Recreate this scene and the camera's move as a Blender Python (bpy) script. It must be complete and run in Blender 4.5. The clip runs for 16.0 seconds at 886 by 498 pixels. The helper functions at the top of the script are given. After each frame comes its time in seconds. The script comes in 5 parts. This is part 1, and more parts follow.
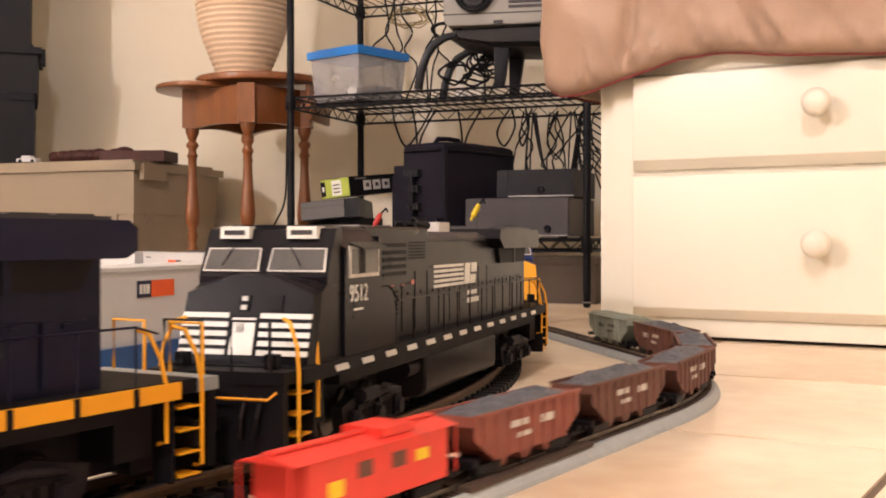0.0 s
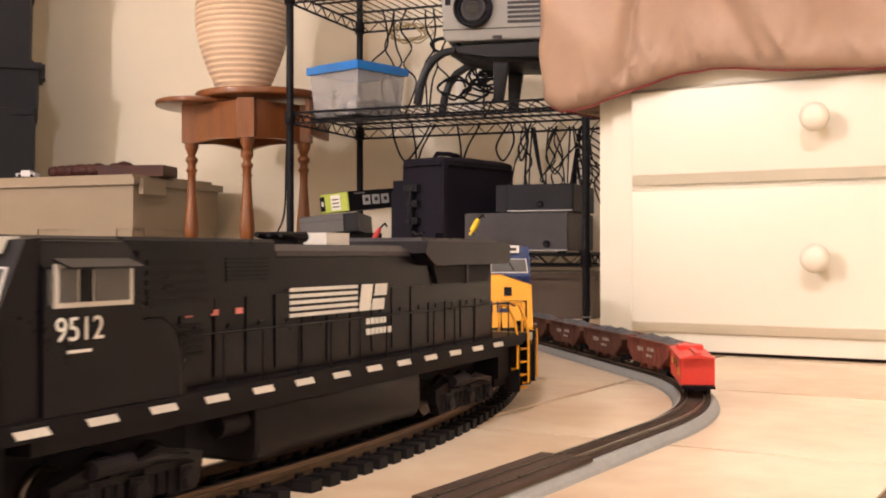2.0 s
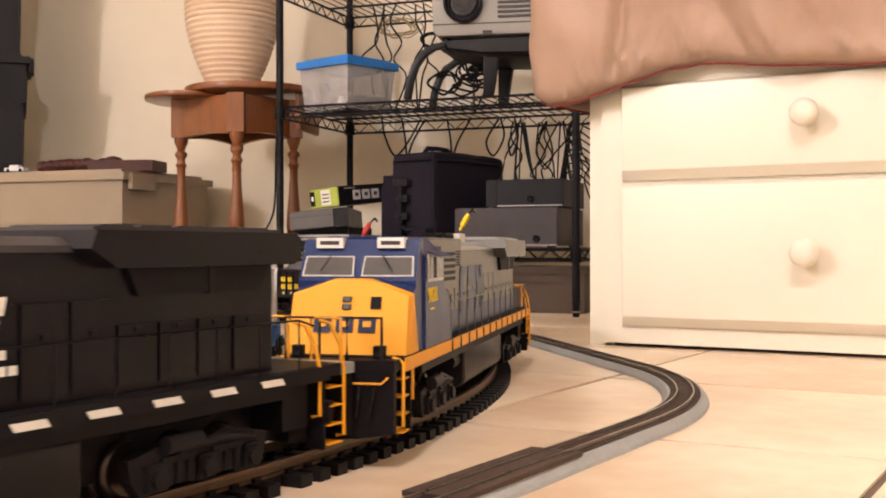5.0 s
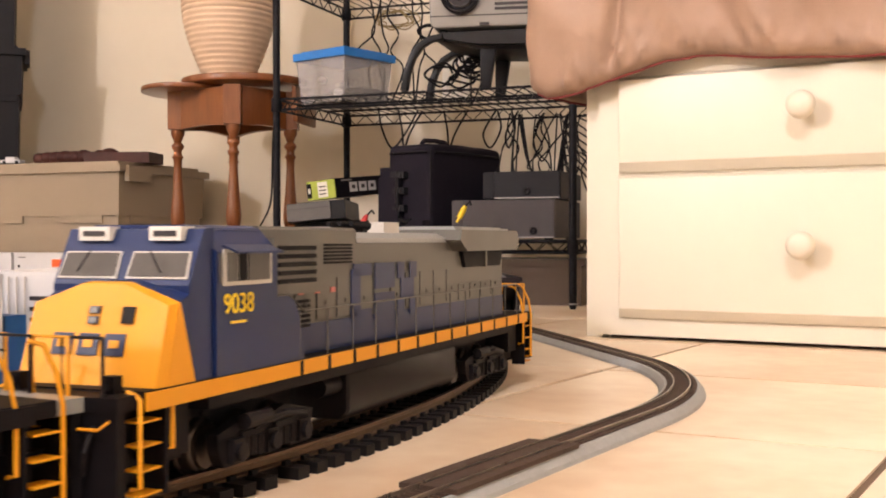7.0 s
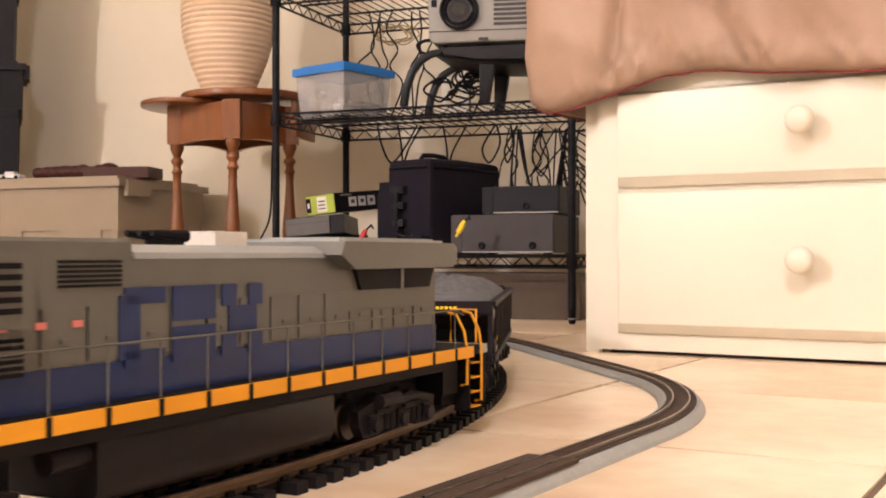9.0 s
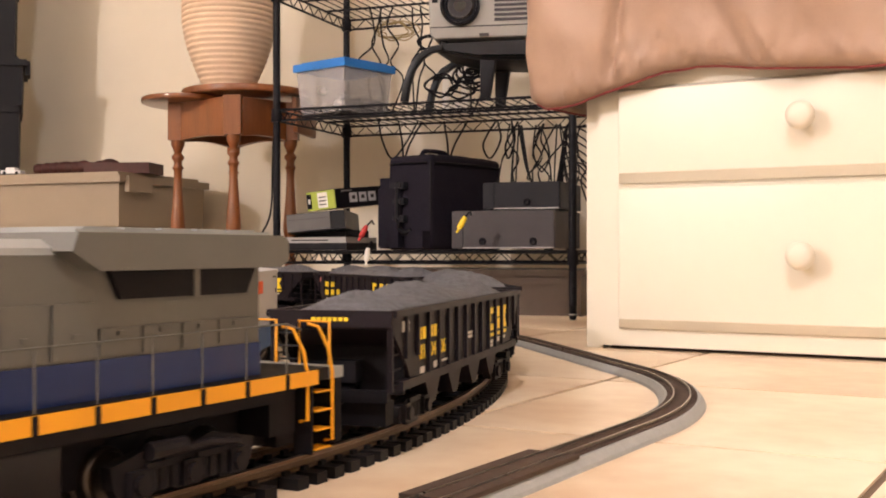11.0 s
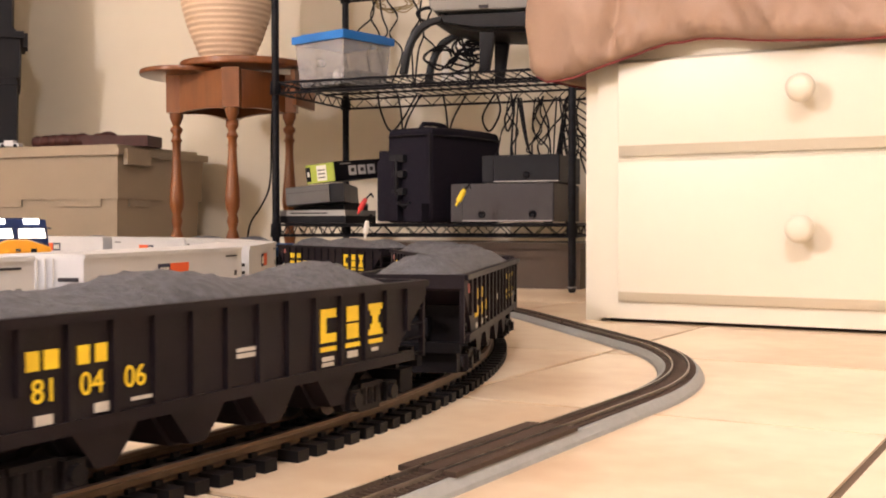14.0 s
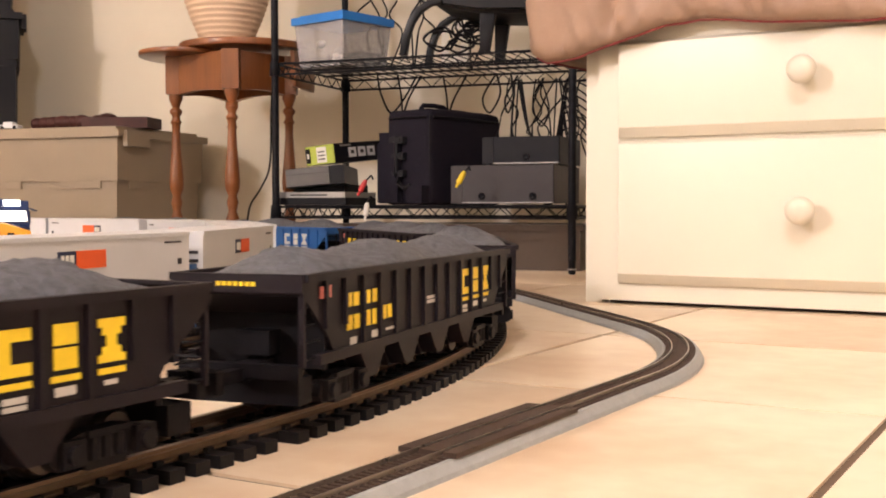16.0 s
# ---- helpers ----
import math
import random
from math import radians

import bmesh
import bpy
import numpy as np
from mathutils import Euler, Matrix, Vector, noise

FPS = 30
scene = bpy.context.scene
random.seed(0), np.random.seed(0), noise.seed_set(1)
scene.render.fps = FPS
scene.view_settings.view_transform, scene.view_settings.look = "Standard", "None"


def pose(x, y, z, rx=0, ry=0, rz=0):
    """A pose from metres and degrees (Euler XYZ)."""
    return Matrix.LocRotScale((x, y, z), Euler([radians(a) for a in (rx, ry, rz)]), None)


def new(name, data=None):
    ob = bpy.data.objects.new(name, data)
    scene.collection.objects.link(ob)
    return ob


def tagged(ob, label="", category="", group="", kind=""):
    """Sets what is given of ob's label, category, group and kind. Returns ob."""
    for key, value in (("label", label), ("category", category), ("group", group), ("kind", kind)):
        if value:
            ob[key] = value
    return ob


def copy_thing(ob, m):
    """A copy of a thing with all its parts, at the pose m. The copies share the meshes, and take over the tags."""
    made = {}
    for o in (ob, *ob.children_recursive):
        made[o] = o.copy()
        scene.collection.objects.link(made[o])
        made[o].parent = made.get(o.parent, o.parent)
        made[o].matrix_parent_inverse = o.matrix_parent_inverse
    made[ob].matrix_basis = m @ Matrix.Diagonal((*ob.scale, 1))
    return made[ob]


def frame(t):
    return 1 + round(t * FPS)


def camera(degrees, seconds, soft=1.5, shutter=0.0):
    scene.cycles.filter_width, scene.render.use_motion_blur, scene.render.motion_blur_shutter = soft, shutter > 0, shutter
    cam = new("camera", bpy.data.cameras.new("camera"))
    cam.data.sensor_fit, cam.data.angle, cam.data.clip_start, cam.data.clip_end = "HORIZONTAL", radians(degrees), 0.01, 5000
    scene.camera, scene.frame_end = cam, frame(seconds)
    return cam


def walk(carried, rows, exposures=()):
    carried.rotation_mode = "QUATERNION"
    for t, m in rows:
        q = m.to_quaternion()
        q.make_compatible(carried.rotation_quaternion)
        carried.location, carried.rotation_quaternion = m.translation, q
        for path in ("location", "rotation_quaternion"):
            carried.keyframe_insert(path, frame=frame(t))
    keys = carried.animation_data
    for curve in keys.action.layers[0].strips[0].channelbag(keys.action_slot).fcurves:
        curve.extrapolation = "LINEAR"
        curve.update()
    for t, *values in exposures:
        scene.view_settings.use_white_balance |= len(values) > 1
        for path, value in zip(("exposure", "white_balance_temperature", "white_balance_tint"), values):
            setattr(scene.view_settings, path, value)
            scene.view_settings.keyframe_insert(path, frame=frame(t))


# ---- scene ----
LENS = 43.36
cam = camera(LENS, 16.0, soft=1.9, shutter=0.6)
EYE = (0.0, 0.0, 0.155)
# seconds, yaw, pitch: a phone held still that only tilts and pans a little
TURNS = [
    (0, 0.755, -0.546),
    (0.5, 0.755, -0.546),
    (1, 0.758, -0.145),
    (1.5, 0.712, -0.055),
    (2, 0.712, 0.209),
    (2.5, 0.712, 0.389),
    (3, 0.712, 0.343),
    (3.5, 0.712, 0.476),
    (4, 0.712, 0.389),
    (4.5, 0.354, 0.166),
    (7, 0.044, -0.456),
    (7.5, 0.044, -0.235),
    (8, 0.044, 0.032),
    (8.5, 0.000, 0.343),
    (9, 0.000, 0.299),
    (11.5, 0.044, -0.102),
    (12, 0.044, -0.590),
    (12.5, 0.044, -0.947),
    (13, 0.044, -1.037),
    (13.5, 0.044, -0.901),
    (14, 0.000, -1.305),
    (14.5, 0.000, -1.926),
    (15, 0.000, -2.147),
    (15.5, 0.000, -2.060),
    (16, 0.000, -2.237)
]
walk(cam, [(t, pose(*EYE, 90 + p, 0.07, y)) for t, y, p in TURNS],
     exposures=[(0, 0.0), (16, 0.0)])

# ---- light ----
world = bpy.data.worlds.new("room_air")
scene.world = world
world.use_nodes = True
bg = world.node_tree.nodes["Background"]
bg.inputs["Color"].default_value = (1.0, 0.86, 0.70, 1)
bg.inputs["Strength"].default_value = 0.25


def bulb(name, at, size, watts, color):
    d = bpy.data.lights.new(name, "POINT")
    d.shadow_soft_size, d.energy, d.color = size, watts, color
    ob = new(name, d)
    ob.location = at
    return ob


LAMP_A = (-4.40, -1.30, 2.30)
LAMP_B = (-0.30, -1.00, 2.36)
bulb("ceiling_lamp_light", LAMP_A, 0.13, 370, (1.0, 0.925, 0.965))
bulb("ceiling_lamp_light", LAMP_B, 0.15, 150, (1.0, 0.925, 0.965))


# ---- materials ----
def mat(name, color, rough=0.5, metal=0.0, scale=40.0, vary=0.12, bump=0.0, fine=0.0, color2=None, coat=0.0, stretch=(1, 1, 1)):
    """A surface with blotches at one scale and grain at a finer one."""
    m = bpy.data.materials.new(name)
    m.use_nodes = True
    nt = m.node_tree
    n, link = nt.nodes, nt.links.new
    b = n["Principled BSDF"]
    tc = n.new("ShaderNodeTexCoord")
    mp = n.new("ShaderNodeMapping")
    mp.inputs["Scale"].default_value = stretch
    link(tc.outputs["Object"], mp.inputs["Vector"])
    t1, t2 = n.new("ShaderNodeTexNoise"), n.new("ShaderNodeTexNoise")
    t1.inputs["Scale"].default_value, t2.inputs["Scale"].default_value = scale, scale * 9
    t1.inputs["Detail"].default_value = 5
    for t in (t1, t2):
        link(mp.outputs["Vector"], t.inputs["Vector"])
    add = n.new("ShaderNodeMath")
    add.operation = "MULTIPLY_ADD"
    link(t2.outputs["Fac"], add.inputs[0])
    add.inputs[1].default_value = 0.35
    link(t1.outputs["Fac"], add.inputs[2])
    ramp = n.new("ShaderNodeValToRGB")
    c2 = color2 or tuple(min(1, c * (1 + vary)) for c in color)
    c1 = color if color2 else tuple(c * (1 - vary) for c in color)
    ramp.color_ramp.elements[0].color, ramp.color_ramp.elements[1].color = (*c1, 1), (*c2, 1)
    ramp.color_ramp.elements[0].position, ramp.color_ramp.elements[1].position = 0.32, 1.0
    link(add.outputs[0], ramp.inputs["Fac"])
    link(ramp.outputs["Color"], b.inputs["Base Color"])
    mr = n.new("ShaderNodeMapRange")
    mr.inputs["From Min"].default_value, mr.inputs["From Max"].default_value = 0.15, 1.2
    mr.inputs["To Min"].default_value, mr.inputs["To Max"].default_value = max(0.03, rough - 0.07), min(1, rough + 0.07)
    link(add.outputs[0], mr.inputs["Value"])
    link(mr.outputs["Result"], b.inputs["Roughness"])
    b.inputs["Metallic"].default_value = metal
    b.inputs["Coat Weight"].default_value = coat
    if max(color) < 0.03:
        b.inputs["Specular IOR Level"].default_value = 0.14
    elif max(color) < 0.12:
        b.inputs["Specular IOR Level"].default_value = 0.30
    if bump:
        bp = n.new("ShaderNodeBump")
        bp.inputs["Strength"].default_value, bp.inputs["Distance"].default_value = 1.0, bump
        link(add.outputs[0], bp.inputs["Height"])
        link(bp.outputs["Normal"], b.inputs["Normal"])
    return m


def tile_mat():
    m = mat("tile_glaze", (0.68, 0.475, 0.305), 0.34, 0, 3.4, 0.10, 0.0, color2=(0.93, 0.79, 0.605))
    nt = m.node_tree
    n, link = nt.nodes, nt.links.new
    b = n["Principled BSDF"]
    old = b.inputs["Base Color"].links[0].from_socket
    # broad clouds without hard edges
    for nd in n:
        if nd.bl_idname == "ShaderNodeValToRGB":
            nd.color_ramp.interpolation = "EASE"
            nd.color_ramp.elements[0].position, nd.color_ramp.elements[1].position = 0.30, 0.88
        if nd.bl_idname == "ShaderNodeTexNoise":
            nd.inputs["Detail"].default_value = 3
    oi = n.new("ShaderNodeObjectInfo")
    hsv = n.new("ShaderNodeHueSaturation")
    mr = n.new("ShaderNodeMapRange")
    mr.inputs["To Min"].default_value, mr.inputs["To Max"].default_value = 0.92, 1.06
    link(oi.outputs["Random"], mr.inputs["Value"])
    link(mr.outputs["Result"], hsv.inputs["Value"])
    link(old, hsv.inputs["Color"])
    mul = n.new("ShaderNodeMath")
    mul.operation = "MULTIPLY"
    mul.inputs[1].default_value = 40
    link(oi.outputs["Random"], mul.inputs[0])
    cx = n.new("ShaderNodeCombineXYZ")
    for k in ("X", "Y"):
        link(mul.outputs[0], cx.inputs[k])
    for nd in n:
        if nd.bl_idname == "ShaderNodeMapping":
            link(cx.outputs[0], nd.inputs["Location"])
    link(hsv.outputs["Color"], b.inputs["Base Color"])
    return m


def wood_mat(name, dark, light, rough=0.35, stretch=(6, 6, 0.6), scale=9):
    return mat(name, dark, rough, 0, scale, 0.2, 0.0002, color2=light, coat=0.3, stretch=stretch)


def glass_mat(name, color, rough=0.05, alpha=0.35):
    m = bpy.data.materials.new(name)
    m.use_nodes = True
    b = m.node_tree.nodes["Principled BSDF"]
    b.inputs["Base Color"].default_value = (*color, 1)
    b.inputs["Roughness"].default_value = rough
    b.inputs["Alpha"].default_value = alpha
    return m


def glow_mat(name, color, strength):
    m = bpy.data.materials.new(name)
    m.use_nodes = True
    b = m.node_tree.nodes["Principled BSDF"]
    b.inputs["Base Color"].default_value = (*color, 1)
    b.inputs["Emission Color"].default_value = (*color, 1)
    b.inputs["Emission Strength"].default_value = strength
    return m


M = {
    "wall": mat("wall_paint", (0.67, 0.605, 0.49), 0.75, 0, 3, 0.03, 0.0004),
    "ceiling": mat("ceiling_paint", (0.75, 0.70, 0.62), 0.8, 0, 6, 0.03, 0.001),
    "grout": mat("grout", (0.16, 0.11, 0.075), 0.85, 0, 60, 0.15, 0.0004),
    "tile": tile_mat(),
    "white": mat("cream_paint", (0.76, 0.705, 0.59), 0.38, 0, 4, 0.03, 0.0002),
    "kick": mat("kick_shadow_board", (0.10, 0.06, 0.05), 0.7),
    "bed": mat("comforter_cotton", (0.36, 0.235, 0.168), 0.52, 0, 14, 0.06, 0.0012),
    "piping": mat("maroon_piping", (0.22, 0.035, 0.035), 0.8),
    "wood": wood_mat("maple_stain", (0.14, 0.040, 0.010), (0.25, 0.080, 0.020)),
    "vase": mat("ribbed_clay", (0.64, 0.48, 0.34), 0.6, 0, 12, 0.08, 0.0008),
    "wire": mat("black_wire", (0.009, 0.009, 0.012), 0.45, 0.2, 60, 0.3),
    "tote": mat("taupe_plastic", (0.30, 0.235, 0.165), 0.45, 0, 8, 0.05, 0.0002),
    "totedark": mat("dark_plastic", (0.013, 0.013, 0.016), 0.5, 0, 8, 0.1, 0.0002),
    "lowbrown": mat("brown_plastic", (0.085, 0.060, 0.045), 0.35, 0, 10, 0.12, 0.0003),
    "leather": mat("brown_leather", (0.048, 0.012, 0.009), 0.55, 0, 50, 0.3, 0.001),
    "black": mat("black_plastic", (0.007, 0.0065, 0.009), 0.45, 0, 40, 0.25, 0.0002),
    "fabric": mat("black_nylon", (0.013, 0.011, 0.018), 0.85, 0, 200, 0.3, 0.0006),
    "gunmetal": mat("grey_metal_case", (0.048, 0.043, 0.047), 0.5, 0.3, 30, 0.1, 0.0001),
    "silver": mat("silver_plastic", (0.30, 0.29, 0.29), 0.35, 0.4, 30, 0.06),
    "projector": mat("projector_shell", (0.27, 0.26, 0.245), 0.45, 0, 20, 0.05),
    "lens": mat("lens_glass", (0.01, 0.01, 0.015), 0.05, 0, 20, 0.1, coat=1.0),
    "bluelid": mat("blue_lid", (0.015, 0.19, 0.62), 0.4, 0, 15, 0.08),
    "clear": glass_mat("clear_plastic", (0.66, 0.64, 0.66), 0.14, 0.34),
    "green": mat("lime_card", (0.42, 0.50, 0.08), 0.5),
    "paper": mat("white_paper", (0.80, 0.78, 0.74), 0.6, 0, 30, 0.04),
    "yellowplug": mat("yellow_plug", (0.85, 0.62, 0.02), 0.4),
    "redplug": mat("red_plug", (0.55, 0.03, 0.03), 0.4),
    "straw": mat("straw_coil", (0.30, 0.22, 0.10), 0.8),
    "rail": mat("brown_rail", (0.17, 0.115, 0.075), 0.38, 0.75, 80, 0.2),
    "steel": mat("bright_steel", (0.085, 0.068, 0.058), 0.3, 0.9, 60, 0.15),
    "brightrail": mat("bright_rail", (0.45, 0.40, 0.35), 0.3, 0.9, 60, 0.15),
    "tie": mat("tie_plastic", (0.009, 0.0078, 0.0085), 0.55, 0, 90, 0.3, 0.0004),
    "roadbed": mat("grey_roadbed", (0.36, 0.37, 0.37), 0.7, 0, 120, 0.12, 0.0004),
    "hotie": mat("brown_small_tie", (0.065, 0.042, 0.032), 0.7, 0, 200, 0.2, 0.0003),
    "coal": mat("coal_load", (0.035, 0.037, 0.046), 0.45, 0, 160, 0.5, 0.004, color2=(0.18, 0.19, 0.225)),
    "locoblack": mat("loco_black", (0.0048, 0.0038, 0.0058), 0.30, 0, 30, 0.25),
    "hopblack": mat("hopper_black", (0.0125, 0.0092, 0.0120), 0.5, 0, 30, 0.25),
    "truck": mat("truck_black", (0.0090, 0.0072, 0.0085), 0.5, 0, 90, 0.35, 0.0003),
    "tank": mat("tank_black", (0.0105, 0.0082, 0.0090), 0.42, 0, 40, 0.2),
    "deckblack": mat("black_deck_case", (0.013, 0.013, 0.017), 0.38, 0.2, 30, 0.1),
    "case_grey": mat("pale_grey_case", (0.10, 0.096, 0.098), 0.4, 0.3, 30, 0.08),
    "riser": mat("grey_black_resin", (0.017, 0.0175, 0.021), 0.35, 0, 30, 0.15),
    "under": mat("underframe_black", (0.0058, 0.0048, 0.0064), 0.6, 0, 60, 0.3),
    "cblue": mat("loco_blue", (0.0075, 0.020, 0.085), 0.34, 0, 30, 0.08),
    "navy": mat("loco_navy", (0.0055, 0.0060, 0.020), 0.38, 0, 30, 0.15),
    "cgrey": mat("loco_grey", (0.100, 0.096, 0.086), 0.34, 0, 30, 0.08),
    "roofgrey": mat("roof_grey", (0.27, 0.28, 0.28), 0.34, 0, 30, 0.08),
    "cyellow": mat("loco_yellow", (0.75, 0.320, 0.005), 0.55, 0, 30, 0.05),
    "rimwhite": mat("window_gasket", (0.55, 0.52, 0.48), 0.4),
    "markwhite": mat("marking_white", (0.72, 0.70, 0.66), 0.5),
    "markyellow": mat("marking_yellow", (0.85, 0.60, 0.02), 0.5),
    "redlite": mat("red_mark", (0.55, 0.16, 0.14), 0.5),
    "cabin": mat("cab_interior", (0.085, 0.080, 0.078), 0.12),
    "hored": mat("caboose_red", (0.72, 0.045, 0.030), 0.45, 0, 60, 0.1),
    "hobrown": mat("hopper_oxide", (0.13, 0.050, 0.035), 0.65, 0, 80, 0.25),
    "hored2": mat("hopper_red_oxide", (0.24, 0.065, 0.045), 0.6, 0, 80, 0.2),
    "hogreen": mat("covered_grey_green", (0.22, 0.235, 0.19), 0.6, 0, 80, 0.1),
    "cwhite": mat("container_white", (0.60, 0.60, 0.62), 0.45, 0, 20, 0.04),
    "corange": mat("container_orange", (0.80, 0.11, 0.02), 0.45),
    "cnavy": mat("container_navy", (0.02, 0.025, 0.06), 0.45),
    "wellblue": mat("well_blue", (0.012, 0.085, 0.27), 0.45, 0, 30, 0.1),
    "light": glow_mat("headlight_white", (1.0, 0.95, 0.85), 4.0),
    "lampglass": glow_mat("lamp_glass", (1.0, 0.85, 0.65), 6.0),
}


# ---- mesh helpers ----
def box(bm, x0, x1, y0, y1, z0, z1, m=None):
    vs = [bm.verts.new((x, y, z)) for z in (z0, z1) for y in (y0, y1) for x in (x0, x1)]
    for q in ((0, 2, 3, 1), (4, 5, 7, 6), (0, 1, 5, 4), (2, 6, 7, 3), (0, 4, 6, 2), (1, 3, 7, 5)):
        bm.faces.new([vs[i] for i in q])
    if m is not None:
        bmesh.ops.transform(bm, matrix=m, verts=vs)
    return vs


def prism(bm, outline, a0, a1, axis="y", m=None):
    """Extrudes an outline of (x, z) along y, of (y, z) along x, or of (x, y) along z."""
    def at(p, a):
        return {"y": (p[0], a, p[1]), "x": (a, p[0], p[1]), "z": (p[0], p[1], a)}[axis]
    r0 = [bm.verts.new(at(p, a0)) for p in outline]
    r1 = [bm.verts.new(at(p, a1)) for p in outline]
    fs = [bm.faces.new(r0), bm.faces.new(r1[::-1])]
    k = len(outline)
    for i in range(k):
        fs.append(bm.faces.new((r0[i], r1[i], r1[(i + 1) % k], r0[(i + 1) % k])))
    bmesh.ops.recalc_face_normals(bm, faces=fs)
    if m is not None:
        bmesh.ops.transform(bm, matrix=m, verts=r0 + r1)
    return r0 + r1


def tube(bm, pts, r, seg=6):
    pts = [Vector(p) for p in pts]
    rings = []
    for i, p in enumerate(pts):
        d = (pts[min(i + 1, len(pts) - 1)] - pts[max(i - 1, 0)]).normalized()
        u = d.cross(Vector((0.13, 0.31, 0.94)))
        if u.length < 0.1:
            u = d.cross(Vector((1, 0, 0)))
        u.normalize()
        v = d.cross(u)
        rad = r[i] if isinstance(r, (list, tuple)) else r
        rings.append([bm.verts.new(p + rad * (math.cos(a) * u + math.sin(a) * v))
                      for a in [2 * math.pi * k / seg for k in range(seg)]])
    for a, b in zip(rings, rings[1:]):
        for k in range(seg):
            bm.faces.new((a[k], a[(k + 1) % seg], b[(k + 1) % seg], b[k]))
    bm.faces.new(rings[0][::-1])
    bm.faces.new(rings[-1])


def lathe(bm, profile, seg=24, at=(0, 0, 0), axis="z"):
    rings = []
    for r, h in profile:
        ring = []
        for k in range(seg):
            a = 2 * math.pi * k / seg
            c, s = r * math.cos(a), r * math.sin(a)
            p = {"z": (c, s, h), "y": (c, h, s), "x": (h, c, s)}[axis]
            ring.append(bm.verts.new((p[0] + at[0], p[1] + at[1], p[2] + at[2])))
        rings.append(ring)
    fs = []
    for a, b in zip(rings, rings[1:]):
        for k in range(seg):
            fs.append(bm.faces.new((a[k], a[(k + 1) % seg], b[(k + 1) % seg], b[k])))
    fs.append(bm.faces.new(rings[0][::-1]))
    fs.append(bm.faces.new(rings[-1]))
    bmesh.ops.recalc_face_normals(bm, faces=fs)


def soften(bm, w, seg=2):
    bmesh.ops.bevel(bm, geom=[e for e in bm.edges if e.is_manifold and e.calc_face_angle(0) > 0.6], offset=w, segments=seg,
                    affect="EDGES", profile=0.6)


def part(name, bm, material, parent=None, label="", smooth=None, m=None):
    me = bpy.data.meshes.new(name)
    bm.to_mesh(me)
    bm.free()
    for x in (material if isinstance(material, (list, tuple)) else [material]):
        me.materials.append(x)
    if smooth:
        me.polygons.foreach_set("use_smooth", [True] * len(me.polygons))
        me.set_sharp_from_angle(angle=radians(smooth))
    ob = new(name, me)
    if m is not None:
        ob.matrix_basis = m
    if parent is not None:
        ob.parent = parent
    if label:
        ob["label"] = label
    return ob


def B():
    return bmesh.new()


def boxpart(name, dims, material, parent, bevel=0.0, label="", m=None):
    bm = B()
    box(bm, *dims, m)
    if bevel:
        soften(bm, bevel)
    return part(name, bm, material, parent, label, 35 if bevel else None)


def thing(name, label, category, m=None, group="", kind=""):
    ob = new(name)
    if m is not None:
        ob.matrix_basis = m
    return tagged(ob, label, category, group, kind)


def words(name, text, size, m, material, parent, label=""):
    cu = bpy.data.curves.new(name, "FONT")
    cu.body, cu.size, cu.align_x, cu.align_y, cu.extrude = text, size, "CENTER", "CENTER", 0.0003
    tmp = bpy.data.objects.new(name, cu)
    scene.collection.objects.link(tmp)
    me = bpy.data.meshes.new_from_object(tmp.evaluated_get(bpy.context.evaluated_depsgraph_get()))
    bpy.data.objects.remove(tmp)
    me.materials.clear()
    me.materials.append(material)
    ob = new(name, me)
    ob.matrix_basis = m
    ob.parent = parent
    if label:
        ob["label"] = label
    return ob


# ---- plan: the loops of track ----
RAIL = 0.0165
HEAD = radians(61.4)
JOIN = Vector((-0.1432, 0.7154))
R_MAIN, R_INNER, R_CORE = 1.472, 1.17, 0.812
STRAIGHT = 1.2
CENTRE = JOIN + R_MAIN * Vector((-math.sin(HEAD), math.cos(HEAD)))


def arc(c, r, b):
    return c + r * Vector((math.sin(b), -math.cos(b)))


def loop(q, r):
    """Place and heading at q metres past the joint of straight and curve, on the loop of radius r."""
    d = Vector((math.cos(HEAD), math.sin(HEAD)))
    if q >= 0:
        b = HEAD + q / r
        return arc(CENTRE, r, b), b
    if q > -STRAIGHT:
        return arc(CENTRE, r, HEAD) + d * q, HEAD
    b = HEAD + (q + STRAIGHT) / r
    return arc(CENTRE - d * STRAIGHT, r, b), b


HO_HEAD, HO_R, HO_C = radians(58.9), 0.585, Vector((-0.332, 1.2455))
HO_TURN = radians(43.5)
HO_OUT = 0.407


def ho(q):
    """The same for the small outer loop."""
    if q < 0:
        return arc(HO_C, HO_R, HO_HEAD) + Vector((math.cos(HO_HEAD), math.sin(HO_HEAD))) * q, HO_HEAD
    if q < HO_R * HO_TURN:
        b = HO_HEAD + q / HO_R
        return arc(HO_C, HO_R, b), b
    b = HO_HEAD + HO_TURN
    p = arc(HO_C, HO_R, b)
    q -= HO_R * HO_TURN
    d = Vector((math.cos(b), math.sin(b)))
    if q < HO_OUT:
        return p + d * q, b
    p = p + d * HO_OUT
    q -= HO_OUT
    r = (p - CENTRE).length
    c = p + r * Vector((-math.sin(b), math.cos(b)))
    b2 = b + min(q, 2.42 * r) / r
    p = arc(c, r, b2)
    return p + Vector((math.cos(b2), math.sin(b2))) * max(0, q - 2.42 * r), b2


